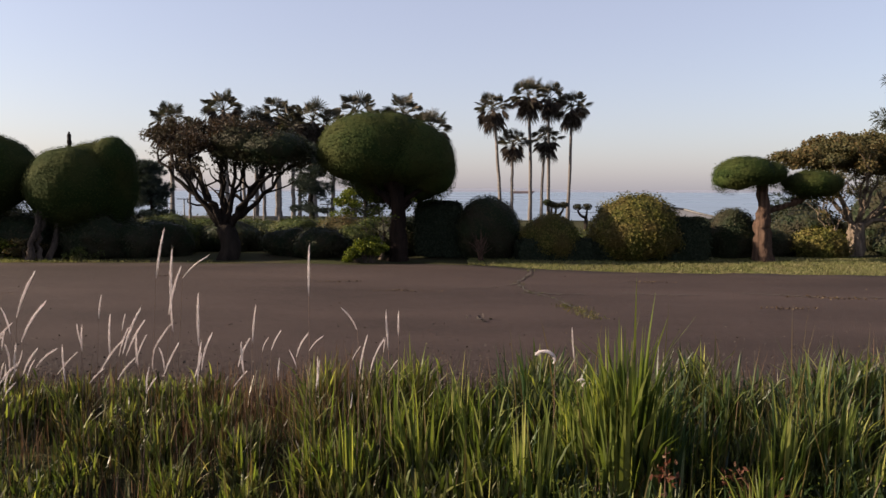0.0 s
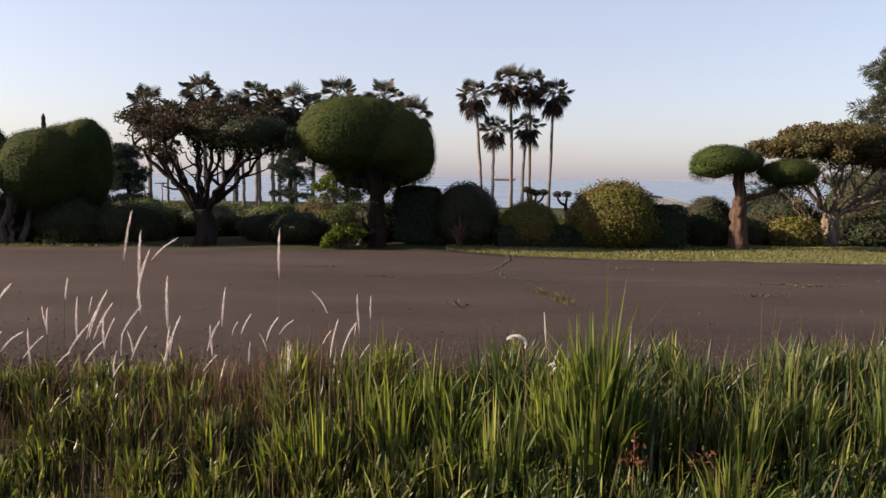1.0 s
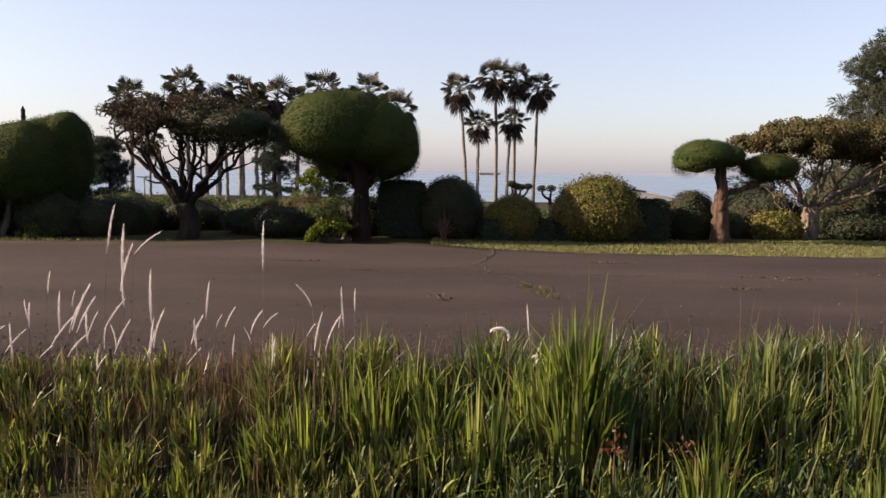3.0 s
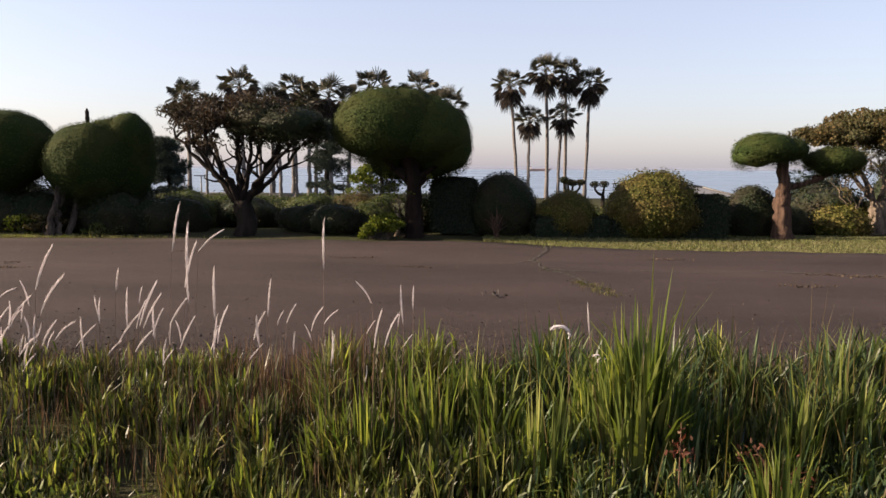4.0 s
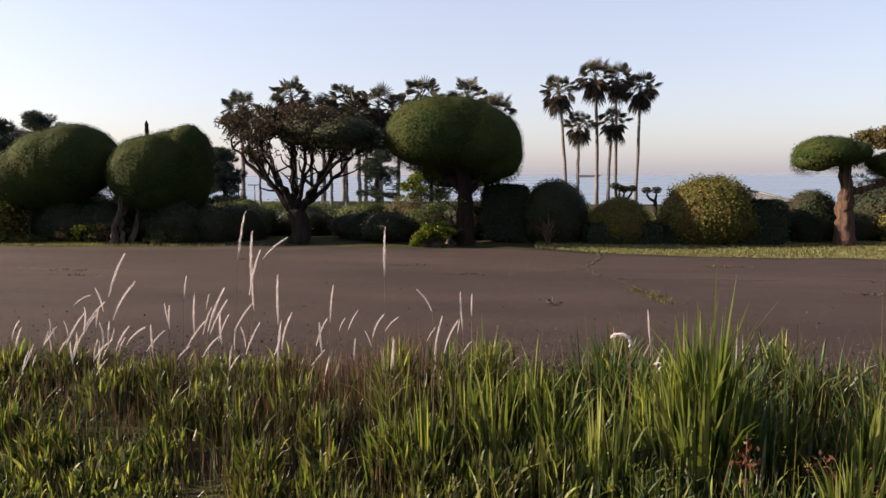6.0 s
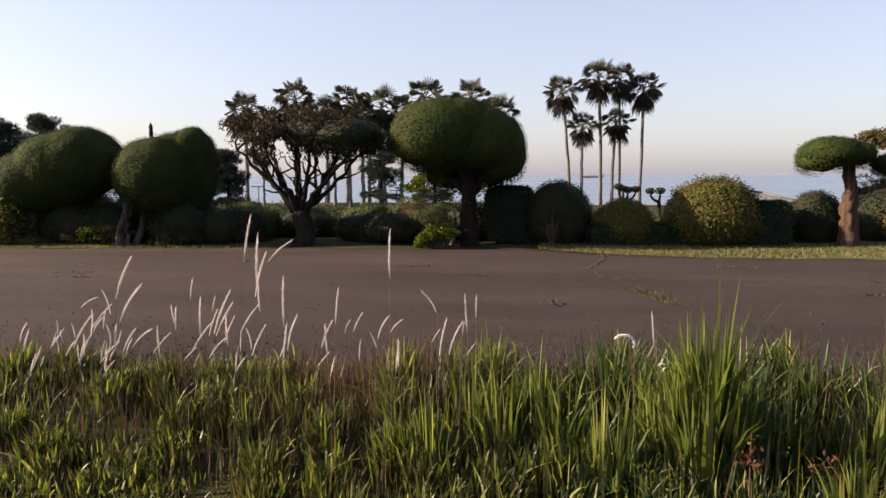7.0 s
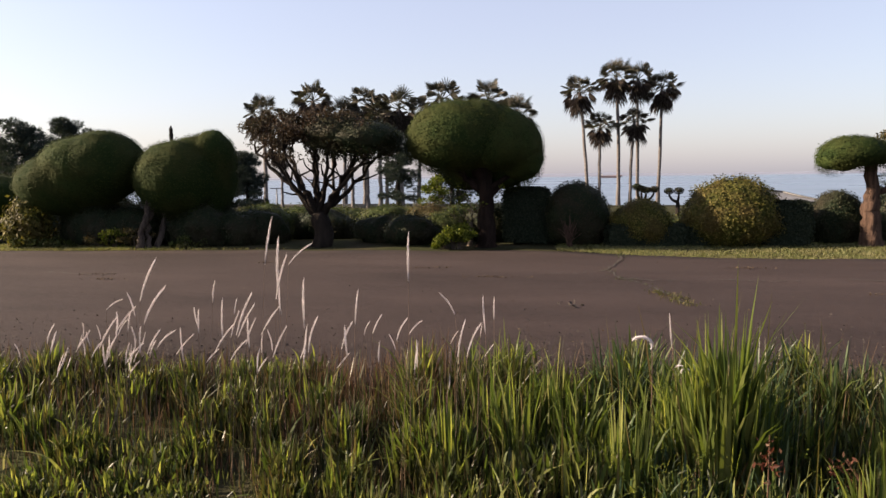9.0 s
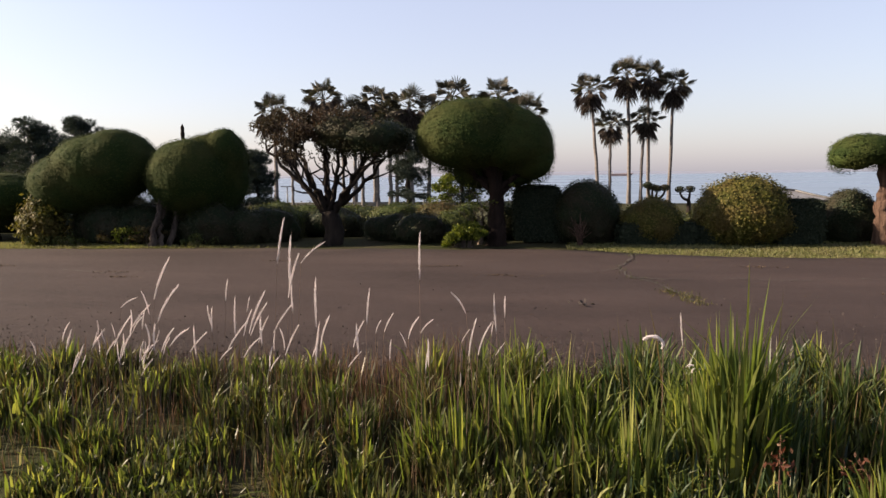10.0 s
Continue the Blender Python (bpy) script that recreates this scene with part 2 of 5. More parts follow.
class Shape:
    """Gathers vertices and faces for one mesh."""

    def __init__(self):
        self.v, self.p, self.n = [], [], 0

    def add(self, verts, *polys):
        verts = np.asarray(verts, float).reshape(-1, 3)
        self.v.append(verts)
        for p in polys:
            self.p.append(np.asarray(p, int) + self.n)
        self.n += len(verts)
        return self

    def box(self, x0, x1, y0, y1, z0, z1):
        v = [(x, y, z) for z in (z0, z1) for y in (y0, y1) for x in (x0, x1)]
        return self.add(v, [(0, 2, 3, 1), (4, 5, 7, 6), (0, 1, 5, 4), (2, 6, 7, 3), (0, 4, 6, 2), (1, 3, 7, 5)])


def part(name, shape, mat, parent, label="", smooth=False):
    """One mesh under a thing, or under a part, from places in the world."""
    off = ORIGIN[parent.name]
    me = raw_mesh(name, np.concatenate(shape.v) - off, shape.p, mat, smooth)
    ob = new(name, me)
    ob.parent = parent
    ORIGIN[ob.name] = off
    return tagged(ob, label)


def solo(name, shape, mat, label, category, kind="", smooth=False):
    me = raw_mesh(name, np.concatenate(shape.v), shape.p, mat, smooth)
    return tagged(new(name, me), label, category, "", kind)


def unit(a):
    return a / np.maximum(np.linalg.norm(a, axis=-1, keepdims=True), 1e-9)


def lumps(p, seed, scale=1.0):
    r = np.random.default_rng(seed)
    out = np.zeros(len(p))
    for k in range(7):
        d = unit(r.normal(size=3)) * (2.2 + 1.6 * k) * scale
        out += np.sin(p @ d + r.uniform(0, 6.28)) / (1.0 + 0.55 * k)
    return out / 2.6


def ball_points(blob, n, r):
    """Points and normals spread evenly over an ellipsoid."""
    d = unit(r.normal(size=(int(n * 5) + 40, 3)))
    rad = np.array(blob[3:6])
    w = np.linalg.norm(d / rad, axis=1)
    keep = r.uniform(size=len(d)) < w / w.max()
    d = d[keep][:n]
    fb = blob[6] if len(blob) > 6 else 1.0
    low = (d[:, 2] < 0)[:, None]
    return np.array(blob[:3]) + d * rad * np.where(low, (1, 1, fb), (1, 1, 1)), unit(d / rad / np.where(low, (1, 1, fb), (1, 1, 1)))


def add_leaves(shape, pts, nor, size, r, stand=0.5, width=0.6, spread=0.35, wild=0.5, stray=0.2):
    """A folded leaf of four corners at each point."""
    n = len(pts)
    tang = unit(np.cross(nor, r.normal(size=(n, 3))))
    axis = unit(tang + nor * (stand + r.normal(0, spread, (n, 1))) + r.normal(0, stray, (n, 3)))
    side = unit(np.cross(axis, nor + r.normal(0, wild, (n, 3))))
    s = size * r.uniform(0.6, 1.35, (n, 1))
    up = np.cross(side, axis)
    a, tip = pts, pts + axis * s
    mid = pts + axis * s * 0.45 + up * s * 0.06
    v = np.stack([a, mid + side * s * width * 0.5, tip, mid - side * s * width * 0.5], 1).reshape(-1, 3)
    shape.add(v, np.arange(4 * n).reshape(n, 4))


def add_ball(shape, blob, seed, amp, k=0.9, rings=12, segs=20, scale=1.0):
    rings, segs = rings * 2, segs * 2
    th = np.linspace(0, np.pi, rings + 1)
    ph = np.linspace(0, 2 * np.pi, segs, endpoint=False)
    d = np.array([(np.sin(a) * np.cos(b), np.sin(a) * np.sin(b), np.cos(a)) for a in th for b in ph])
    fb = blob[6] if len(blob) > 6 else 1.0
    p = np.array(blob[:3]) + d * np.array(blob[3:6]) * k * np.where((d[:, 2] < 0)[:, None], (1, 1, fb), (1, 1, 1))
    p += d * (lumps(p, seed, scale) * amp)[:, None]
    q = [(i * segs + j, (i + 1) * segs + j, (i + 1) * segs + (j + 1) % segs, i * segs + (j + 1) % segs) for i in range(rings) for j in range(segs)]
    shape.add(p, q)


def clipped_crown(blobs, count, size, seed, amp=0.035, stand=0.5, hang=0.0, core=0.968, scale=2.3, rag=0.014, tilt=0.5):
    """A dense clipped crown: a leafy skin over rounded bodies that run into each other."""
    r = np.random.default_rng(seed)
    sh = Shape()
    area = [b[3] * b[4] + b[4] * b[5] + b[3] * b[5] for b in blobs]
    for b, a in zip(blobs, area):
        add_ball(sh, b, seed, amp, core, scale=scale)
        p, n = ball_points(b, int(count * a / sum(area)), r)
        keep = np.ones(len(p), bool)
        for o in blobs:
            if o is not b:
                keep &= (((p - np.array(o[:3])) / np.array(o[3:6])) ** 2).sum(1) > 0.88
        p, n = p[keep], n[keep]
        p = p + n * (lumps(p, seed, scale) * amp + r.normal(0, rag, len(p)))[:, None]
        if hang:
            low = n[:, 2] < -0.25
            p[low, 2] -= r.uniform(0, hang, low.sum()) ** 1.0
        add_leaves(sh, p, n, size, r, stand * tilt, 0.62, 0.3 * tilt, 0.44 * tilt, 0.4 * tilt)
    return sh


def clumped_crown(centres, radii, per, size, seed, flat=0.6, stand=0.3, width=0.6):
    """A loose crown: many small clumps of leaves with gaps between them."""
    r = np.random.default_rng(seed)
    sh = Shape()
    for c, rad in zip(centres, radii):
        d = unit(r.normal(size=(per, 3)))
        rr = r.uniform(0.35, 1.0, (per, 1)) ** 0.6
        p = np.array(c) + d * rr * rad * np.array((1, 1, flat))
        add_leaves(sh, p, d, size, r, stand, width)
    return sh


def tube(shape, pts, radii, segs=7, seed=0, rough=0.0):
    pts = np.asarray(pts, float)
    n = len(pts)
    tan = unit(np.gradient(pts, axis=0))
    ref = np.array((0.31, 0.95, 0.05))
    a = unit(np.cross(tan, ref))
    b = np.cross(tan, a)
    ph = np.linspace(0, 2 * np.pi, segs, endpoint=False)
    r = np.random.default_rng(seed)
    rad = np.asarray(radii, float)[:, None] * (1 + rough * r.normal(size=(n, segs)) + 0.6 * rough * r.normal(size=(1, segs)))
    v = pts[:, None] + rad[..., None] * (np.cos(ph)[None, :, None] * a[:, None] + np.sin(ph)[None, :, None] * b[:, None])
    q = [(i * segs + j, i * segs + (j + 1) % segs, (i + 1) * segs + (j + 1) % segs, (i + 1) * segs + j) for i in range(n - 1) for j in range(segs)]
    v = np.concatenate([v.reshape(-1, 3), pts[-1:]])
    cap = [((n - 1) * segs + j, (n - 1) * segs + (j + 1) % segs, n * segs) for j in range(segs)]
    shape.add(v, q, cap)


def bent(a, b, via, n=9, wob=0.0, seed=0):
    """A curved limb from a to b, drawn towards via, with a wobble."""
    a, b, via = (np.asarray(x, float) for x in (a, b, via))
    t = np.linspace(0, 1, n)[:, None]
    p = (1 - t) ** 2 * a + 2 * t * (1 - t) * via + t * t * b
    r = np.random.default_rng(seed)
    w = r.normal(0, wob, (n, 3))
    w[0] = w[-1] = 0
    return p + w


def blades(shape, base, height, width, lean, turn, droop, levels=4):
    """Grass blades: tapered, bent over in the direction turn."""
    n = len(base)
    dirn = np.stack([np.cos(turn), np.sin(turn), np.zeros(n)], 1)
    side = np.stack([-np.sin(turn), np.cos(turn), np.zeros(n)], 1)
    twist = np.random.default_rng(n).uniform(-1.2, 1.2, n)
    side = side * np.cos(twist)[:, None] + dirn * np.sin(twist)[:, None]
    rows = []
    for k in range(levels + 1):
        u = k / levels
        out = (lean * u + droop * u * u * u)[:, None] * height[:, None] * dirn
        z = height * (u - 0.45 * np.clip(droop, 0, 2) * u ** 3.2 - 0.25 * lean * u * u)
        c = base + out
        c[:, 2] += z
        w = (width * (0.55 + 0.75 * u - 1.3 * u * u))[:, None] * side
        rows.append((c - w, c + w) if k < levels else (c,))
    v = np.stack([x for row in rows for x in row], 1)
    m = v.shape[1]
    i = np.arange(n)[:, None] * m
    quads = np.concatenate([i + np.array([[2 * k, 2 * k + 1, 2 * k + 3, 2 * k + 2]]) for k in range(levels - 1)])
    tris = i + np.array([[2 * levels - 2, 2 * levels - 1, 2 * levels]])
    shape.add(v.reshape(-1, 3), quads, tris)


# ---- ground, road, sea ----
PROFILE = [(-4800, -0.5), (-300, -0.5), (-20, -0.5), (0, -0.62), (1.2, -0.57), (2.2, -0.46), (3.2, -0.28), (3.8, -0.10), (4.3, -0.04), (10.0, -0.04),
           (11.0, -0.01), (12.0, 0.02), (14, 0.0), (20, -0.2), (45, -0.75), (62, -1.3), (72, -4.0), (90, -8.6), (150, -9.5), (4800, -12)]


def ground_z(y):
    return np.interp(y, [p[0] for p in PROFILE], [p[1] for p in PROFILE])


def sheet(xs, ys, height):
    xs, ys = np.asarray(xs), np.asarray(ys)
    gx, gy = np.meshgrid(xs, ys)
    v = np.stack([gx, gy, height(gx, gy)], -1).reshape(-1, 3)
    w = len(xs)
    q = [(j * w + i, j * w + i + 1, (j + 1) * w + i + 1, (j + 1) * w + i) for j in range(len(ys) - 1) for i in range(w - 1)]
    return Shape().add(v, q)


def far_edge(x):
    return np.interp(x, [-80, -9.5, -4.6, -0.2, 0.6, 1.4, 2.4, 3.8, 6.2, 80], [10.4, 11.05, 11.3, 11.45, 11.1, 10.66, 10.46, 10.42, 10.32, 10.0])


xs = np.concatenate([[-4800, -1200, -300, -90], np.arange(-40, 40.1, 1.0), [90, 300, 1200, 4800]])
ys = np.concatenate([[-4800, -600, -100, -20, -8], np.arange(-2, 16, 0.4), np.arange(16, 92, 2.0), [150, 600, 4800]])
solo("ground", sheet(xs, ys, lambda x, y: ground_z(y) + np.where((y > 12) & (y < 60), 0.03 * np.sin(x * 1.3 + y) * np.sin(y * 0.7), 0)), SOIL,
     "dark garden soil with patchy low ground cover", "ground", "structure", True)

rx = np.concatenate([[-80, -40, -20], np.arange(-14, 14.01, 0.25), [20, 40, 80]])
rv, rw = [], 15
for x in rx:
    y1 = far_edge(x) + 0.05 * math.sin(x * 5.1) + 0.03 * math.sin(x * 13.7)
    y0 = 4.0 + 0.08 * math.sin(x * 2.3) + 0.04 * math.sin(x * 7.9)
    for k in range(rw):
        y = y0 + (y1 - y0) * k / (rw - 1)
        rv.append((x, y, 0.012 * math.sin(math.pi * k / (rw - 1)) + 0.003 * math.sin(x * 3 + y * 2)))
    for y in (y1, y0):
        rv.append((x, y, -0.12))
q = []
for i in range(len(rx) - 1):
    o, p_ = i * (rw + 2), (i + 1) * (rw + 2)
    q += [(o + k, p_ + k, p_ + k + 1, o + k + 1) for k in range(rw - 1)]
    q += [(o + rw - 1, p_ + rw - 1, p_ + rw, o + rw), (o + rw + 1, p_ + rw + 1, p_, o)]
solo("road", Shape().add(rv, q), ASPHALT, "worn brownish asphalt road with cracks and loose grit", "road", "structure", True)

solo("water", sheet([-4800, -600, -150, 150, 600, 4800], [72, 200, 600, 1500, 4790], lambda x, y: np.full_like(x, -5.0)), SEA,
     "calm pale blue sea under a hazy sky", "sea", "structure", True)

# the far shore, its haze carried by the colour
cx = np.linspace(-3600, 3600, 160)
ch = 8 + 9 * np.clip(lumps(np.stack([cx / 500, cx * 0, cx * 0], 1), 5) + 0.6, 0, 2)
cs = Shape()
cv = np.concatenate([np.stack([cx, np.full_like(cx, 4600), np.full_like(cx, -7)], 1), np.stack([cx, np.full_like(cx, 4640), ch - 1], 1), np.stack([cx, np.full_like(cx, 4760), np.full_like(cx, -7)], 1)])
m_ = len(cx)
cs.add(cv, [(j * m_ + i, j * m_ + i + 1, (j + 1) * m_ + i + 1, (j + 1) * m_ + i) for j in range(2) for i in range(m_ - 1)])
solo("backdrop", cs, HAZED_COAST, "thin hazy coastline on the horizon", "distant coast", "structure", True)


def set_depth(t, k):
    """Moves a thing nearer or farther along the line from the walk's middle, at k times its distance and size."""
    eye = Vector((0.08, -0.05, 1.14))
    t.location = eye + k * (Vector(t.location) - eye)
    t.scale = (k, k, k)
    return t


# ---- topiary trees ----
def topiary_tree(base, label, blobs, count, size, seed, trunk, mat=TOPIARY, bark=BARK_DARK, limbs=(), hang=0.12, **k):
    """trunk: rows of place and radius. limbs: pairs of start and end."""
    t = thing("topiary_tree", base, label, "topiary tree", "clipped trees along the road")
    sh = Shape()
    rows_ = np.array(trunk)
    u = np.linspace(0, len(rows_) - 1, 22)
    rows_ = np.stack([np.interp(u, np.arange(len(rows_)), rows_[:, k_]) for k_ in range(4)], 1)
    tube(sh, rows_[:, :3] + np.random.default_rng(seed).normal(0, 0.006, (22, 3)), rows_[:, 3], 18, seed, 0.09)
    part("trunk", sh, bark, t, smooth=True)
    if limbs:
        for i, (a, b) in enumerate(limbs):
            sh = Shape()
            via = (np.array(a) * 0.55 + np.array(b) * 0.45) + np.array((0, 0, -0.04))
            tube(sh, bent(a, b, via, 8, 0.015, seed + i), np.linspace(0.06, 0.03, 8), 7, i, 0.1)
            part("limb", sh, bark, t, smooth=True)
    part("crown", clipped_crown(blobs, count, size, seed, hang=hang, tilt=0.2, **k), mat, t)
    return t


topiary_tree((-1.13, 11.8, 0), "large mushroom-shaped clipped evergreen with a thick reddish trunk",
             [(-1.60, 11.90, 1.72, 0.88, 0.86, 0.70, 0.70), (-1.30, 12.0, 1.80, 0.72, 0.80, 0.63, 0.60), (-1.00, 12.06, 1.62, 0.77, 0.82, 0.69, 0.60), (-0.60, 12.08, 1.45, 0.39, 0.5, 0.40), (-1.48, 12.25, 1.22, 0.44, 0.4, 0.30), (-0.86, 12.2, 1.16, 0.34, 0.36, 0.22)],
             60000, 0.028, 11, [(-1.14, 11.8, -0.05, 0.20), (-1.13, 11.8, 0.10, 0.150), (-1.12, 11.8, 0.3, 0.130), (-1.14, 11.8, 0.5, 0.128), (-1.12, 11.8, 0.75, 0.115), (-1.15, 11.82, 1.0, 0.12), (-1.20, 11.85, 1.2, 0.15), (-1.3, 11.9, 1.5, 0.17)], bark=BARK_SHADED,
             limbs=[((-1.15, 11.8, 0.95), (-1.85, 11.8, 1.45)), ((-1.12, 11.8, 0.95), (-0.6, 11.9, 1.3)), ((-1.15, 11.8, 0.85), (-1.6, 11.7, 1.3)), ((-1.12, 11.8, 0.80), (-0.82, 11.8, 1.15))])
topiary_tree((-6.85, 11.6, 0), "clipped evergreen with two joined domes and a gnarled pale trunk",
             [(-6.62, 12.0, 1.16, 0.74, 0.74, 0.70, 0.95), (-6.28, 12.35, 1.28, 0.56, 0.62, 0.70, 1.2), (-6.12, 12.35, 1.50, 0.43, 0.5, 0.55), (-6.40, 12.25, 1.44, 0.46, 0.5, 0.52)], 36000, 0.030, 21,
             [(-6.99, 11.3, -0.05, 0.10), (-6.96, 11.32, 0.12, 0.060), (-6.98, 11.34, 0.3, 0.045), (-6.93, 11.38, 0.45, 0.05), (-6.90, 11.45, 0.6, 0.042), (-6.93, 11.5, 0.78, 0.05), (-6.8, 11.8, 1.1, 0.06)], bark=BARK_GREY,
             limbs=[((-6.84, 11.36, -0.04), (-6.95, 11.5, 0.52)), ((-6.95, 11.5, 0.48), (-6.80, 11.7, 1.0)), ((-6.78, 11.5, -0.04), (-6.72, 11.8, 0.9))])
topiary_tree((-8.4, 11.9, 0), "broad clipped evergreen dome leaning over low shrubs",
             [(-8.02, 12.0, 1.42, 0.74, 0.80, 0.64), (-8.38, 12.0, 1.30, 0.86, 0.86, 0.68), (-8.78, 11.95, 1.10, 0.84, 0.82, 0.58)], 38000, 0.030, 31,
             [(-8.3, 11.9, -0.05, 0.16), (-8.3, 11.9, 0.4, 0.11), (-8.3, 12, 1.0, 0.1)])
topiary_tree((-11.0, 12.6, 0), "low dark clipped evergreen dome", [(-10.95, 12.6, 0.86, 0.92, 0.8, 0.47), (-11.9, 12.6, 0.9, 0.8, 0.8, 0.55)], 16000, 0.036, 41,
             [(-11.2, 12.6, -0.05, 0.15), (-11.2, 12.6, 0.4, 0.1), (-11.2, 12.6, 0.8, 0.1)])
topiary_tree((4.68, 12.0, 0), "clipped tree with a flat cap, side pad and red-brown trunk",
             [(4.46, 12.0, 1.42, 0.52, 0.5, 0.31, 0.6), (4.80, 12.0, 1.45, 0.28, 0.4, 0.20), (4.28, 12.0, 1.34, 0.34, 0.4, 0.20, 0.8)], 15000, 0.026, 51,
             [(4.76, 12.0, -0.05, 0.20), (4.77, 12.0, 0.10, 0.155), (4.75, 12.0, 0.35, 0.130), (4.74, 12.0, 0.55, 0.122), (4.735, 12.0, 0.64, 0.120), (4.75, 12.0, 0.72, 0.106), (4.75, 12.0, 0.95, 0.086), (4.71, 12.0, 1.3, 0.082), (4.7, 12.0, 1.45, 0.09)], bark=BARK_RED,
             limbs=[((4.7, 12.0, 0.82), (5.35, 12.0, 1.02)), ((5.2, 12.0, 0.98), (5.65, 12.0, 1.20))], hang=0.10)
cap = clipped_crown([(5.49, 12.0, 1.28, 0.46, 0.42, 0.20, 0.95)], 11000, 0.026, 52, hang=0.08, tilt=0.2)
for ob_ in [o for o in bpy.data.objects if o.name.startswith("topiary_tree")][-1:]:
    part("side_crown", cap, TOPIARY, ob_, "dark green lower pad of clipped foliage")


# ---- loose trees ----
def spreading_tree(name, base, label, category, fork, targets, seed, bark, leaf, r0, clump, per, size, mat_extra=None, low=-9.0, twigs=5, draw=(0.62, 0.62, 0.30)):
    t = thing(name, base, label, category)
    r = np.random.default_rng(seed)
    sh = Shape()
    b, f = np.array(base, float), np.array(fork, float)
    tube(sh, bent(b + (0, 0, -0.05), f, (b + f) / 2 + (0.05, 0, 0), 8, 0.012, seed), np.linspace(r0 * 1.45, r0, 8), 10, seed, 0.1)
    part("trunk", sh, bark, t, smooth=True)
    cs_, rs_ = [], []
    for i, g in enumerate(targets):
        g = np.array(g, float)
        sh = Shape()
        via = f + (g - f) * np.array(draw) + r.normal(0, 0.05, 3)
        line = bent(f - (0, 0, 0.08), g, via, 11, 0.026, seed + i)
        rad = r0 * r.uniform(0.26, 0.42)
        tube(sh, line, np.linspace(rad, rad * 0.28, 11), 7, i, 0.08)
        for j in range(twigs):
            k = r.integers(4, 10)
            end = line[k] + r.normal(0, 1, 3) * (0.22, 0.22, 0.08) + (0, 0, r.uniform(0.15, 0.42))
            tube(sh, bent(line[k], end, (line[k] + end) / 2 + r.normal(0, 0.06, 3), 6, 0.012, j), np.linspace(rad * 0.42, rad * 0.16, 6), 5, j)
            if end[2] > low:
                cs_.append(end)
                rs_.append(clump * r.uniform(0.6, 1.1))
        part("limb", sh, bark, t, smooth=True)
        cs_.append(g)
        rs_.append(clump * r.uniform(0.8, 1.2))
    for c, cr, n_ in mat_extra or ():
        for _ in range(n_):
            d = r.normal(size=3)
            d = d / np.linalg.norm(d) * r.uniform(0.3, 1.0) ** 0.5
            cs_.append(np.array(c) + d * np.array(cr))
            rs_.append(clump * r.uniform(0.55, 1.1))
    part("crown", clumped_crown(cs_, rs_, per, size, seed), leaf, t)
    return t


r_ = np.random.default_rng(3)
spreading_tree("garden_tree", (-3.84, 11.5, 0), "dark many-limbed tree with a flat-bottomed reddish-brown crown", "tree", (-3.87, 11.5, 0.62),
               [(x, 11.5 + 0.5 * math.sin(i * 2.4), z) for i, (x, z) in enumerate([(-4.95, 1.75), (-4.7, 1.98), (-4.35, 1.75), (-4.1, 2.05), (-3.85, 1.8), (-3.55, 1.95), (-3.25, 1.7), (-2.95, 1.85), (-2.72, 1.72), (-3.6, 1.6), (-4.5, 1.55), (-4.85, 1.5), (-4.2, 1.5), (-3.9, 1.62), (-3.3, 1.5), (-2.9, 1.55), (-4.0, 1.45)])],
               61, BARK_DARK, BROWNLEAF, 0.13, 0.16, 90, 0.042,
               [((-4.45, 11.5, 1.98), (0.60, 0.55, 0.28), 52), ((-3.75, 11.5, 1.98), (0.75, 0.6, 0.28), 80)], low=1.55, twigs=3, draw=(0.55, 0.55, 0.40))
# the clipped dark half of that crown
tree_ = [o for o in bpy.data.objects if o.name.startswith("garden_tree")][-1]
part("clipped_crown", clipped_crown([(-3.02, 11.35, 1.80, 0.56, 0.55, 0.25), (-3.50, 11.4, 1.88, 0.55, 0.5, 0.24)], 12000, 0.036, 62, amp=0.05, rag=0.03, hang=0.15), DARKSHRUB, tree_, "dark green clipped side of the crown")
set_depth(tree_, 1.03)

spreading_tree("garden_tree", (6.95, 13.5, 0), "wide tree with pale twisting limbs and a russet-green crown", "tree", (6.98, 13.5, 0.60),
               [(x, 13.5 + 0.6 * math.sin(i * 2.1), z) for i, (x, z) in enumerate([(6.0, 1.75), (6.5, 1.9), (6.9, 1.8), (7.3, 2.0), (7.8, 1.85), (8.4, 1.75), (8.9, 1.45), (9.4, 1.7), (6.3, 1.45), (7.15, 1.55), (8.1, 1.5), (8.3, 1.08)])],
               71, BARK_PALE, OLIVE, 0.125, 0.20, 170, 0.046,
               [((6.2, 13.7, 1.74), (0.62, 0.6, 0.15), 60), ((7.0, 13.8, 1.93), (0.85, 0.8, 0.27), 120), ((7.75, 14.0, 1.80), (0.85, 0.7, 0.36), 120), ((8.7, 13.9, 1.78), (1.0, 0.8, 0.42), 170), ((9.4, 14.0, 1.45), (0.7, 0.6, 0.35), 70)], low=1.55, twigs=6, draw=(0.55, 0.55, 0.42))
spreading_tree("garden_tree", (6.55, 13.3, 0), "small pale forked tree beneath the russet crown", "tree", (6.48, 13.3, 0.42),
               [(6.15, 13.3, 1.05), (6.45, 13.4, 1.3), (6.75, 13.3, 1.2), (6.3, 13.5, 1.5)], 72, BARK_PALE, OLIVE, 0.06, 0.13, 30, 0.06, twigs=3)
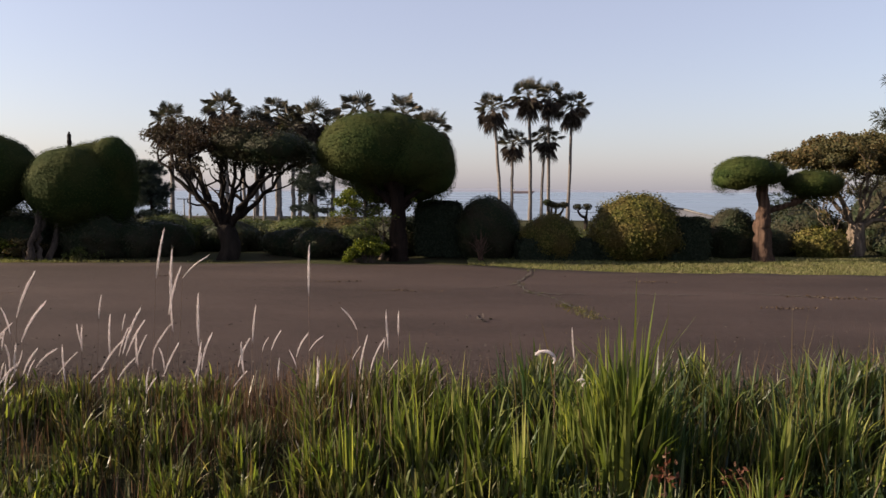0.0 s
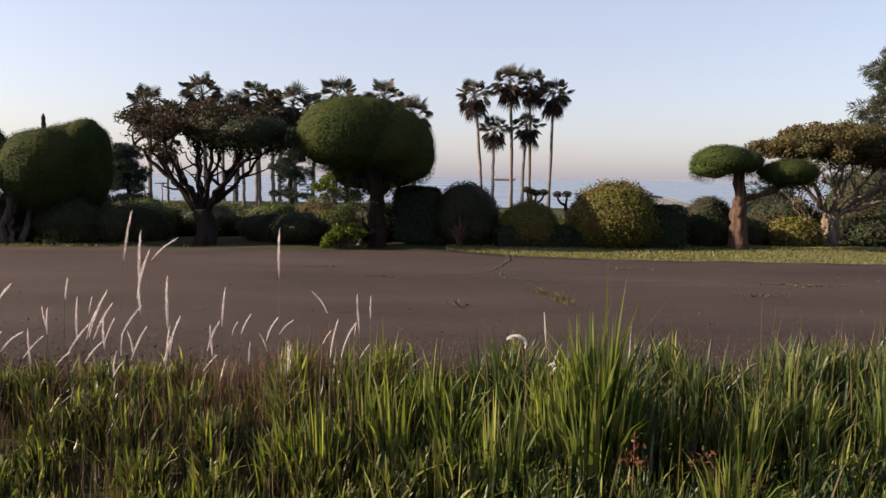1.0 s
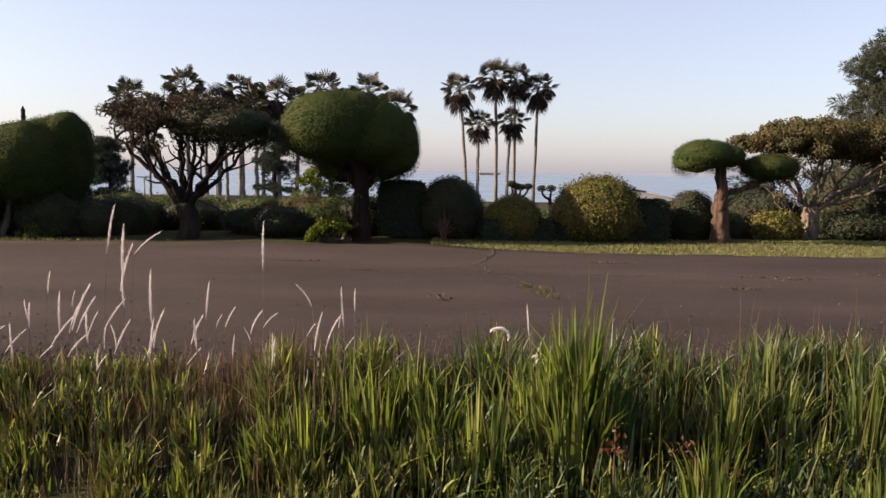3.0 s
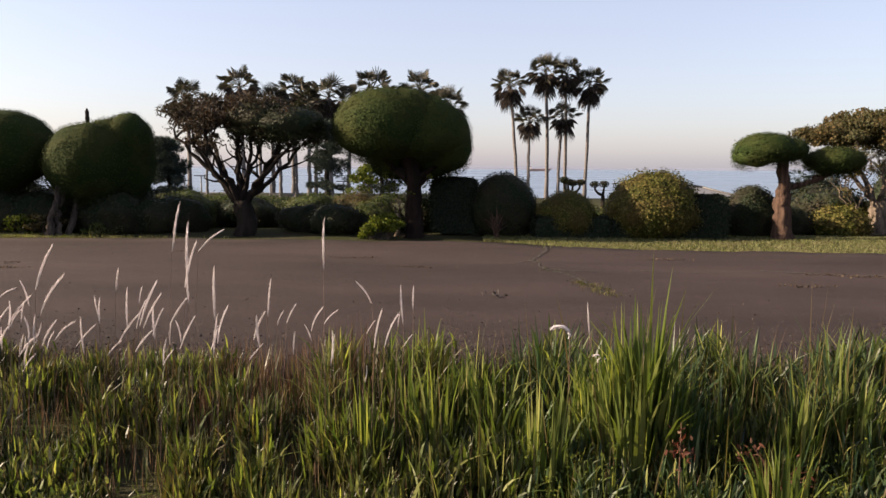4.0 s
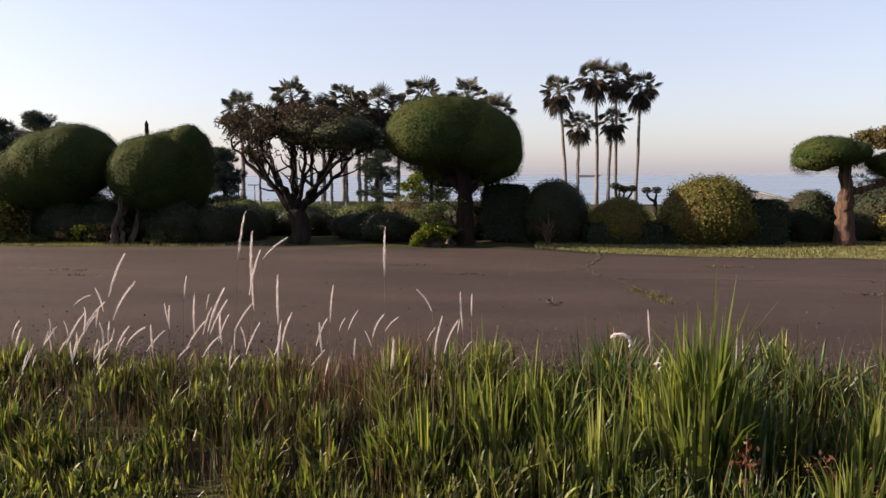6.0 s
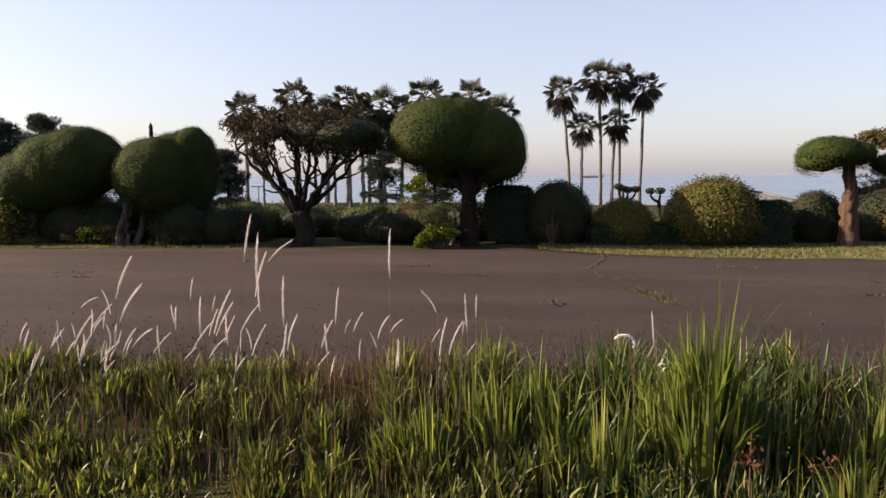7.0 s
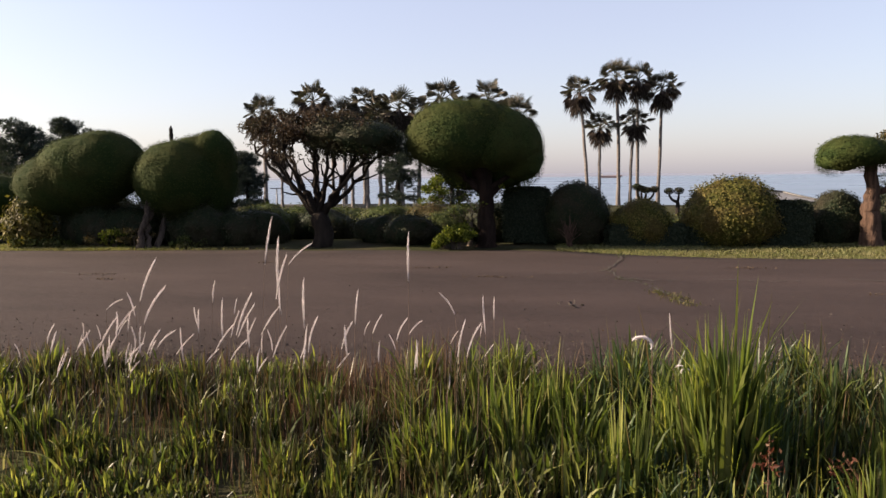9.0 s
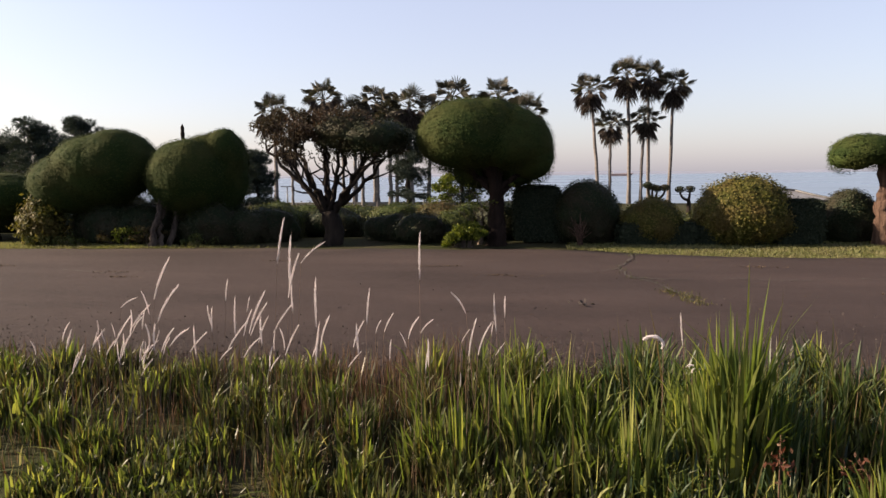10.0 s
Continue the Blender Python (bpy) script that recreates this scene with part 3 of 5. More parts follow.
spreading_tree("young_tree", (-2.72, 16.0, -0.1), "slim young tree with bright yellow-green leaves", "tree", (-2.70, 16.0, 0.35),
               [(-2.74, 16, 0.7), (-2.60, 16, 0.85), (-2.68, 16, 1.1), (-2.62, 16, 0.62), (-2.65, 16.1, 0.95)], 73, BARK_PALE, LIME, 0.035, 0.14, 150, 0.050, twigs=2)
spreading_tree("bare_shrub", (-1.45, 11.95, 0), "small shrub with pale crooked twigs beside the thick trunk", "shrub", (-1.42, 11.95, 0.40),
               [(-1.62, 11.95, 0.78), (-1.45, 11.9, 0.86), (-1.27, 11.95, 0.8), (-1.7, 11.9, 0.6), (-1.3, 11.9, 0.62)], 74, BARK_PALE, LIME, 0.028, 0.07, 22, 0.04, twigs=4)


# ---- conifers ----
def pine_tree(base, height, spread, label, seed, tiers=7, per=300, size=0.12, lean=0.0, z0=0.25, needles=HAZED_PINE):
    t = thing("pine_tree", base, label, "pine tree")
    r = np.random.default_rng(seed)
    b = np.array(base, float)
    top = b + (lean, 0, height)
    sh = Shape()
    line = bent(b + (0, 0, -0.1), top, (b + top) / 2 + (0.12 * spread, 0, 0), 10, 0.03, seed)
    tube(sh, line, np.linspace(height * 0.035 + 0.03, 0.03, 10), 8, seed, 0.08)
    part("trunk", sh, BARK_DARK, t, smooth=True)
    cs_, rs_ = [], []
    for i in range(tiers):
        u = z0 + (1 - z0) * (i + 0.5) / tiers
        at = line[min(9, int(u * 9.5))]
        reach = spread * (1.05 - 0.75 * u) * r.uniform(0.8, 1.15)
        for k in range(5):
            a = k * 1.2566 + i * 0.9 + r.uniform(-0.3, 0.3)
            d = np.array((math.cos(a), math.sin(a), r.uniform(-0.05, 0.18)))
            end = at + d * reach
            limb = Shape()
            tube(limb, bent(at, end, (at + end) / 2 + (0, 0, -0.05 * reach), 5), np.linspace(0.035, 0.012, 5), 5)
            part("limb", limb, BARK_DARK, t, smooth=True)
            for s_ in (0.45, 0.75, 1.0):
                cs_.append(at + d * reach * s_ + r.normal(0, 0.13 * spread, 3))
                rs_.append(spread * r.uniform(0.10, 0.22))
    cs_.append(top)
    rs_.append(spread * 0.22)
    part("crown", clumped_crown(cs_, rs_, int(per * 0.75), size * 1.25, seed, 0.45, 1.6, 0.13), needles, t)
    return t


pine_tree((-12.5, 28, -0.38), 2.5, 0.95, "dark windswept pine by the shore", 81, 6)
pine_tree((-17.6, 22, -0.25), 3.0, 1.5, "broad dark pine behind the clipped domes", 82, 8)
pine_tree((-19.9, 23, -0.25), 2.75, 1.7, "broad dark pine behind the clipped domes", 83, 7)
pine_tree((-19.6, 27, -0.35), 3.75, 1.2, "dark pine with a tufted top", 84, 8)
pine_tree((14.2, 24, -0.3), 5.15, 2.3, "tall layered conifer with blue-green needles", 85, 9, 420, 0.14, 0.1, needles=BLUEPINE)
pine_tree((7.75, 18, -0.15), 1.05, 0.85, "low spreading pine with flat layers", 86, 4, 260, 0.09, z0=0.45)
pine_tree((-7.6, 34, -0.5), 3.7, 1.25, "dark pine among the palms", 87, 6)
pine_tree((-5.3, 36, -0.55), 3.4, 1.2, "dark pine among the palms", 88, 6)


# ---- shrubs ----
def shrub(at, size, label, mat, count, leaf, seed, name="shrub", amp=0.085, rag=0.02, extra=()):
    t = thing(name, at, label, "shrub", "shrubs of the garden")
    x, y, z = at
    w, d, h = size
    blobs = [(x, y, z + h * 0.42, w, d, h * 0.58)] + [(x + a * w, y + b * d, z + c * h, w * s, d * s, h * s * 0.7) for a, b, c, s in extra]
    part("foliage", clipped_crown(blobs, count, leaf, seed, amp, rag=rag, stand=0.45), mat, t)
    for k_ in range(2):
        st_ = Shape()
        tube(st_, bent((x + (k_ - 0.5) * 0.12, y, z - 0.04), (x + (k_ - 0.5) * w * 0.5, y, z + h * 0.5), (x, y, z + h * 0.2), 5), np.linspace(0.03, 0.015, 5), 6)
        part("stem", st_, BARK_DARK, t)
    return t


shrub((0.33, 12.3, 0), (0.52, 0.5, 1.02), "dome-shaped brownish shrub with bare twigs showing low down", DARKSHRUB, 16000, 0.030, 102, rag=0.02)
shrub((1.36, 12.15, 0), (0.50, 0.42, 0.77), "rounded clipped shrub with a yellow-green top", YELLOW, 13000, 0.030, 103)
shrub((2.80, 12.2, 0.06), (0.76, 0.6, 0.98), "large rounded shrub with yellow-green new leaves", YELLOW, 20000, 0.042, 104, amp=0.08, rag=0.035, extra=[(0.5, 0.0, 0.35, 0.55), (-0.55, 0, 0.38, 0.5)])
shrub((4.47, 12.6, 0), (0.41, 0.4, 0.82), "round dark clipped shrub", DARKSHRUB, 12000, 0.030, 105)
shrub((6.15, 13.0, 0), (0.46, 0.4, 0.46), "low shrub with bright yellow-green leaves", YELLOW, 6000, 0.055, 106, rag=0.05)
shrub((7.9, 13.4, 0), (0.6, 0.5, 0.48), "low dark shrub under the spreading limbs", DARKSHRUB, 5000, 0.055, 107, rag=0.05)
shrub((-9.22, 11.6, 0.1), (0.27, 0.26, 0.68), "upright shrub with pale yellow-green leaves", YELLOW, 4200, 0.07, 109, amp=0.14, rag=0.09)
EDGE_SHRUBS = [(-5.35, 12.4, 0.50, 0.62, 0), (-5.0, 13.8, 0.45, 0.55, 1), (-4.7, 14.4, 0.50, 0.55, 1), (-3.1, 12.6, 0.55, 0.52, 0), (-2.5, 12.3, 0.50, 0.50, 0), (-2.35, 13.6, 0.55, 0.66, 2), (-3.3, 13.8, 0.6, 0.6, 1), (-2.0, 12.9, 0.4, 0.5, 1), (-7.4, 12.3, 0.4, 0.45, 0), (-8.9, 12.6, 0.5, 0.5, 0), (-9.3, 12.9, 0.5, 0.6, 0)]
FRONT_SHRUBS = [(-6.2, 12.6, 0.6, 0.7, 0), (-7.6, 12.9, 0.7, 0.7, 0), (-5.7, 13.4, 0.7, 0.65, 1), (-6.9, 13.6, 0.7, 0.7, 0), (-8.6, 13.2, 0.7, 0.8, 0), (-10.4, 13.4, 0.8, 0.8, 0), (-3.5, 14.4, 0.5, 0.6, 1)]
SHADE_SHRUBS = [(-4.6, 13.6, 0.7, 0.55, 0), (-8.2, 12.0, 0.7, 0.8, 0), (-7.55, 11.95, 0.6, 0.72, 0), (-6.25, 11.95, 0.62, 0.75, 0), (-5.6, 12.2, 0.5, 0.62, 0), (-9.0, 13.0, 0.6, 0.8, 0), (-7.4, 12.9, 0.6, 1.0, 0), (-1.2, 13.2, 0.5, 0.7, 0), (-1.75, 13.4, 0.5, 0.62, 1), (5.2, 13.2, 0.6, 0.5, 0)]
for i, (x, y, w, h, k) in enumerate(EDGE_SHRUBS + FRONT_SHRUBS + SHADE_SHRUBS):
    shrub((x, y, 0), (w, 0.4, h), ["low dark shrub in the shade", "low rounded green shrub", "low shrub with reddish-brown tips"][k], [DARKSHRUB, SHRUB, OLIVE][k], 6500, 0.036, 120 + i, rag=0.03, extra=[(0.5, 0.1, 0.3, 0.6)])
r_ = np.random.default_rng(17)
for i in range(34):
    y = r_.uniform(16, 42)
    x = r_.uniform(-0.52 * y - 1, 0.0) if i < 24 else r_.uniform(0.02 * y, 0.2 * y)
    h = (1.14 - 0.043 * y) - ground_z(y) + r_.uniform(-0.25, 0.12)
    if x > 0:
        h -= 0.35
    if h > 0.2:
        shrub((x, y, float(ground_z(y))), (r_.uniform(0.6, 1.3), 0.6, h), "low rounded shrub farther down the garden", [SHRUB, DARKSHRUB, SHRUB, OLIVE][i % 4], 2600, 0.07, 160 + i, amp=0.08, rag=0.06)
for i, (x, y, w, h) in enumerate([(8.9, 15.5, 1.0, 1.3), (10.3, 15.0, 1.2, 1.7), (11.8, 15.5, 1.2, 1.9), (-12.8, 15, 1.2, 1.3), (-11.2, 16, 1.0, 1.1), (-13.6, 13.2, 1.0, 1.1), (7.4, 16.5, 0.7, 0.75)]):
    shrub((x, y, 0), (w, 0.8, h), "tall dark shrub behind the trees", DARKSHRUB, 9000, 0.06, 210 + i, amp=0.1, rag=0.07, extra=[(0.5, 0, 0.3, 0.7)])


# clipped hedges with square shoulders
def hedge_block(x0, x1, y0, y1, h, label, count, seed, leaf=0.036):
    t = thing("hedge", ((x0 + x1) / 2, (y0 + y1) / 2, 0), label, "hedge", "clipped hedges")
    r = np.random.default_rng(seed)
    half = np.array(((x1 - x0) / 2, (y1 - y0) / 2, h / 2))
    mid = np.array(((x0 + x1) / 2, (y0 + y1) / 2, h / 2))

    def skin(d, k):
        p = d / (np.abs(d) ** 6).sum(1, keepdims=True) ** (1 / 6)
        return mid + p * half * k

    sh = Shape()
    rings, segs = 24, 40
    d = np.array([(math.sin(a) * math.cos(b), math.sin(a) * math.sin(b), math.cos(a)) for a in np.linspace(0, math.pi, rings + 1) for b in np.linspace(0, 2 * math.pi, segs, endpoint=False)])
    p = skin(d, 0.97)
    p += d * (lumps(p, seed, 2.0) * 0.02)[:, None]
    sh.add(p, [(i * segs + j, (i + 1) * segs + j, (i + 1) * segs + (j + 1) % segs, i * segs + (j + 1) % segs) for i in range(rings) for j in range(segs)])
    q = r.uniform(-1, 1, (count, 3))
    face = r.choice(3, count, p=(0.2, 0.45, 0.35))
    q[np.arange(count), face] = np.where(face == 1, -1, np.where((face == 0) & (r.uniform(size=count) < 0.5), -1, 1))
    p = skin(q, 1.0)
    p += q * (lumps(p, seed, 2.0) * 0.02 + r.normal(0, 0.014, count))[:, None]
    nn = np.zeros((count, 3))
    nn[np.arange(count), face] = np.sign(q[np.arange(count), face])
    add_leaves(sh, p, nn, leaf, r, 0.3, 0.62, 0.2, 0.3)
    part("foliage", sh, HEDGE, t)
    return t


hedge_block(3.17, 3.91, 11.9, 12.4, 0.72, "dark clipped square hedge block", 8000, 5)
hedge_block(-0.92, -0.10, 12.25, 12.9, 0.95, "tall dark clipped hedge beside the brownish shrub", 11000, 6)
hedge_block(0.80, 2.05, 11.85, 12.15, 0.35, "low dark clipped hedge along the lawn", 9000, 7)
hedge_block(1.95, 3.12, 11.9, 12.2, 0.31, "low dark clipped hedge along the lawn", 9000, 8)
# straggling lime shrub at the foot of the thick trunk
lime = thing("shrub", (-1.62, 11.5, 0), "low straggling lime-green shrub beside the thick trunk", "shrub", "shrubs of the garden")
u_ = r_.uniform(-1, 1, (64, 3))
lc_ = np.array((-1.62, 11.5, 0.04)) + u_ * (0.34, 0.16, 0) + np.stack([np.zeros(64), np.zeros(64), (0.16 + 0.24 * r_.uniform(0, 1, 64)) * (1.0 - 0.5 * u_[:, 0] ** 2) + 0.08 * u_[:, 0] - 0.05], 1)
part("foliage", clumped_crown(lc_, r_.uniform(0.05, 0.10, 64), 44, 0.042, 108, 0.5), LIME, lime)
ls_ = Shape()
for c in lc_[::3]:
    tube(ls_, bent((-1.62 + 0.35 * (c[0] + 1.62), 11.5, -0.03), c, (-1.62 + 0.6 * (c[0] + 1.62), 11.5, c[2] * 0.6), 5), np.linspace(0.010, 0.004, 5), 5)
part("stem", ls_, BARK_GREY, lime)
# ragged ground cover and low weeds under the left trees
for i, (x, y, w, h, m_) in enumerate([(-7.55, 11.45, 0.30, 0.30, LIME), (-7.95, 11.6, 0.26, 0.22, OLIVE), (-7.2, 11.5, 0.24, 0.34, OLIVE), (-8.7, 11.4, 0.28, 0.16, SHRUB), (-9.25, 11.35, 0.3, 0.2, SHRUB), (-6.3, 11.55, 0.25, 0.15, SHRUB)]):
    t_ = thing("ground_cover", (x, y, 0), "straggling leafy ground cover at the road edge", "ground cover", "ground cover at the road edge")
    cs_ = np.array((x, y, 0.03)) + r_.normal(0, 1, (22, 3)) * (w * 0.55, 0.12, 0) + np.stack([np.zeros(22), np.zeros(22), h * r_.uniform(0, 1, 22)], 1)
    part("foliage", clumped_crown(cs_, r_.uniform(0.04, 0.09, 22), 26, 0.045, 230 + i), m_, t_)
    st_ = Shape()
    for c in cs_[::3]:
        tube(st_, bent((x + 0.3 * (c[0] - x), y, -0.02), c, (x, y, c[2] * 0.7), 4), np.linspace(0.007, 0.003, 4), 4)
    part("stem", st_, BARK_PALE, t_)
# bare twigs in the brownish dome
tw = thing("dry_twigs", (0.2, 11.72, 0), "reddish bare twigs fanning out of the brown shrub", "twigs")
ts = Shape()
for i in range(26):
    a = r_.uniform(-1.1, 1.1)
    e = np.array((0.2 + math.sin(a) * r_.uniform(0.15, 0.3), 11.78 + r_.uniform(-0.05, 0.08), 0.12 + math.cos(a) * r_.uniform(0.2, 0.42)))
    tube(ts, bent((0.2 + r_.uniform(-0.05, 0.05), 11.74, -0.02), e, (0.2, 11.72, 0.15), 5, 0.01, i), np.linspace(0.010, 0.004, 5), 4)
part("twig", ts, BARK_RED, tw)


# ---- palms ----
def fan_leaf(shape, d, side, up, petiole, fan, sag, r, segs=11):
    """One fan frond: a stalk and a hand of narrow fingers."""
    hub = d * petiole + np.array((0, 0, -0.10 * petiole))
    w = side * 0.018
    shape.add([-w, w, hub + w * 0.6, hub - w * 0.6], [(0, 1, 2, 3)])
    vs, fs = [], []
    for k in range(segs):
        a = radians(-68 + 136 * k / (segs - 1))
        rd = d * math.cos(a) + side * math.sin(a)
        ln = fan * (0.70 + 0.30 * math.cos(a)) * r.uniform(0.88, 1.08)
        wd = np.cross(rd, up) * fan * 0.036
        drop = np.array((0, 0, -1.0)) * ln
        m0 = hub + rd * ln * 0.5 + drop * sag * 0.15
        t0 = hub + rd * ln * 0.82 + drop * sag * 0.55
        tip = hub + rd * ln + drop * sag
        b_ = len(vs)
        vs += [hub, m0 + wd, m0 - wd, t0 + wd * 0.6, t0 - wd * 0.6, tip]
        fs += [(b_, b_ + 1, b_ + 3, b_ + 5), (b_, b_ + 5, b_ + 4, b_ + 2)]
    shape.add(vs, fs)


def palm_crown(seed, fronds, size):
    r = np.random.default_rng(seed)
    live, dead = Shape(), Shape()
    for i in range(fronds):
        u = i / fronds
        el = radians(78 - 128 * u + r.uniform(-13, 13))
        az = i * 2.39996 + r.uniform(-0.35, 0.35)
        d = np.array((math.cos(az) * math.cos(el), math.sin(az) * math.cos(el), math.sin(el)))
        side = np.array((-math.sin(az), math.cos(az), 0.0))
        up = np.cross(d, side)
        roll = r.uniform(-1.0, 1.0)
        side, up = side * math.cos(roll) + up * math.sin(roll), up * math.cos(roll) - side * math.sin(roll)
        old = u > 0.68
        fan_leaf(dead if old else live, d, side, up, size * r.uniform(0.30, 0.45 if old else 0.66), size * r.uniform(0.40, 0.56), 0.5 if old else r.uniform(0.10, 0.42), r)
    for i in range(34):
        az = r.uniform(0, 6.28)
        el = radians(r.uniform(-78, -52))
        d = np.array((math.cos(az) * math.cos(el), math.sin(az) * math.cos(el), math.sin(el)))
        side = np.array((-math.sin(az), math.cos(az), 0.0))
        fan_leaf(dead, d, side, np.cross(d, side), size * r.uniform(0.15, 0.72), size * r.uniform(0.38, 0.52), 0.5, r, 7)
    return live, dead


PALM_KINDS = [palm_crown(300 + i, 34, 1.0) for i in range(3)]
PALM_MESH = []
for live, dead in PALM_KINDS:
    PALM_MESH.append((raw_mesh("crown", np.concatenate(live.v), live.p, PALM), raw_mesh("dead_skirt", np.concatenate(dead.v), dead.p, PALMDEAD)))


def palm(x, y, crown_z, size, seed, foot=0.0, turn=0.0):
    r = np.random.default_rng(seed)
    g = float(ground_z(y)) - 0.05
    t = thing("palm_tree", (x + foot, y, g), "tall slender fan palm with a shaggy dead skirt", "palm tree", "fan palms by the sea")
    sh = Shape()
    a, b = np.array((x + foot, y, g)), np.array((x, y, crown_z))
    tube(sh, bent(a, b, (a + b) / 2 + (foot * 0.4 + r.uniform(-0.15, 0.15), 0, 0), 14, 0.015, seed), np.concatenate([[0.20, 0.165], np.linspace(0.14, 0.105, 12)]) * size / 1.65, 9, seed, 0.05)
    part("trunk", sh, BARK_PALM, t, smooth=True)
    for name, me in zip(("crown", "dead_skirt"), PALM_MESH[seed % 3]):
        ob = new(name, me)
        ob.parent = t
        ob.matrix_basis = Matrix.Translation(Vector((x, y, crown_z)) - Vector(t.location)) @ pose(0, 0, 0, r.uniform(-6, 6), r.uniform(-6, 6), turn + r.uniform(0, 360)) @ Matrix.Scale(size * r.uniform(0.94, 1.06), 4)
    return t


for i, (x, z, s, f) in enumerate([(1.50, 7.55, 1.62, 0.65), (4.30, 8.72, 1.70, 0.25), (6.05, 8.62, 1.65, 0.10), (3.05, 4.82, 1.45, 0.0), (5.70, 5.22, 1.50, -0.25), (7.90, 7.88, 1.70, -0.20)]):
    palm(x, 58 + (i % 3) * 1.2, z, s, 400 + i, f, i * 50)
for i, (x, z, s) in enumerate([(-20.0, 5.85, 1.45), (-16.75, 6.70, 1.55), (-14.8, 5.75, 1.4), (-13.45, 6.45, 1.55), (-12.0, 5.45, 1.4), (-10.75, 5.95, 1.6), (-7.95, 6.60, 1.6), (-4.85, 6.60, 1.6), (-2.85, 5.35, 1.4), (-19.25, 3.3, 1.0), (-9.4, 4.9, 1.4), (-15.9, 4.9, 1.3), (-14.05, 4.9, 1.2), (-12.95, 4.6, 1.2), (-11.6, 5.0, 1.3), (-15.2, 4.8, 1.2)]):
    palm(x, 48 + (i % 4) * 0.9, z - 0.20, s * 1.12, 420 + i, 0.25 * math.sin(i * 1.7), i * 77)


# ---- small pom-pom trees, hut, posts, ship ----
def pom_tree(x, y, tops, seed):
    g = float(ground_z(y))
    t = thing("pom_pom_tree", (x, y, g), "small trained tree with tufts on bare arms", "topiary tree")
    sh = Shape()
    tube(sh, bent((x, y, g - 0.05), (x, y, 0.35), (x + 0.06, y, 0), 7, 0.01, seed), np.linspace(0.09, 0.06, 7), 7, seed, 0.1)
    for i, (dx, z) in enumerate(tops):
        tube(sh, bent((x, y, 0.30), (x + dx, y, z), (x + dx * 0.8, y, 0.34), 6), np.linspace(0.05, 0.03, 6), 6)
        cr = Shape()
        add_ball(cr, (x + dx, y, z + 0.10, 0.14, 0.14, 0.085), i, 0.02, 0.85)
        p, n = ball_points((x + dx, y, z + 0.10, 0.14, 0.14, 0.085), 500, np.random.default_rng(seed + i))
        add_leaves(cr, p, n, 0.04, np.random.default_rng(i))
        part("tuft", cr, DARKSHRUB, t)
    part("trunk", sh, BARK_DARK, t, smooth=True)


pom_tree(2.62, 24, [(-0.16, 0.68), (0.13, 0.58), (0.37, 0.60), (-0.02, 0.62)], 501)
pom_tree(3.70, 24, [(-0.25, 0.54), (0.05, 0.55)], 502)

hut = thing("garden_hut", (9.0, 30, -0.42), "low pavilion with a pale weathered hipped roof", "pavilion")
part("wall", Shape().box(7.6, 9.35, 29.2, 31.0, -0.45, 0.06), PLASTER, hut)
rfs = Shape()
rfs.add([(7.2, 28.7, 0.06), (9.62, 28.7, 0.06), (9.62, 31.4, 0.06), (7.2, 31.4, 0.06), (7.9, 30, 0.50), (8.55, 30, 0.42), (7.2, 28.7, 0.12), (9.62, 28.7, 0.12), (9.62, 31.4, 0.12), (7.2, 31.4, 0.12)],
        [(0, 1, 7, 6), (1, 2, 8, 7), (2, 3, 9, 8), (3, 0, 6, 9), (3, 2, 1, 0), (6, 7, 5, 4), (8, 9, 4, 5)], [(7, 8, 5), (9, 6, 4)])
roof_ = part("roof", rfs, ROOF, hut)
rdg = Shape()
tube(rdg, [(7.9, 30, 0.51), (8.55, 30, 0.43), (9.0, 29.3, 0.28), (9.64, 28.68, 0.12)], [0.05, 0.05, 0.045, 0.04], 8)
part("ridge", rdg, DARKMETAL, roof_, "dark ridge tiles")
part("fascia", Shape().box(7.2, 9.64, 28.64, 28.69, 0.02, 0.10), DARKMETAL, roof_, "dark eaves board")

stone_post = thing("finial_post", (-16.76, 30, -0.45), "slim dark finial post above the clipped domes", "post")
ps = Shape()
tube(ps, [(-16.76, 30, z) for z in (-0.45, 2.6, 3.0, 3.15, 3.2, 3.4, 3.45, 3.55)], [0.08, 0.06, 0.08, 0.10, 0.075, 0.085, 0.06, 0.02], 10)
part("shaft", ps, BARK_DARK, stone_post, smooth=True)


def lamp_post(x, y, top, seed):
    g = float(ground_z(y))
    t = thing("lamp_post", (x, y, g), "thin dark lamp post with a crossarm", "lamp post", "posts on the promenade")
    sh = Shape()
    tube(sh, [(x, y, g - 0.05), (x, y, top)], [0.05, 0.035], 8)
    part("pole", sh, DARKMETAL, t, smooth=True)
    part("crossarm", Shape().box(x - 0.45, x + 0.45, y - 0.04, y + 0.04, top - 0.06, top), DARKMETAL, t)


for i, (x, z) in enumerate([(-18.4, 0.6), (-19.5, 0.3), (-13.9, 0.5), (-9.2, 0.3)]):
    lamp_post(x, 46, z, i)
wall_ = Shape().box(-40, 2, 49.6, 50.0, -1.2, -0.62)
solo("promenade_wall", wall_, STONE, "low dark stone wall along the shore walk", "wall", "structure")

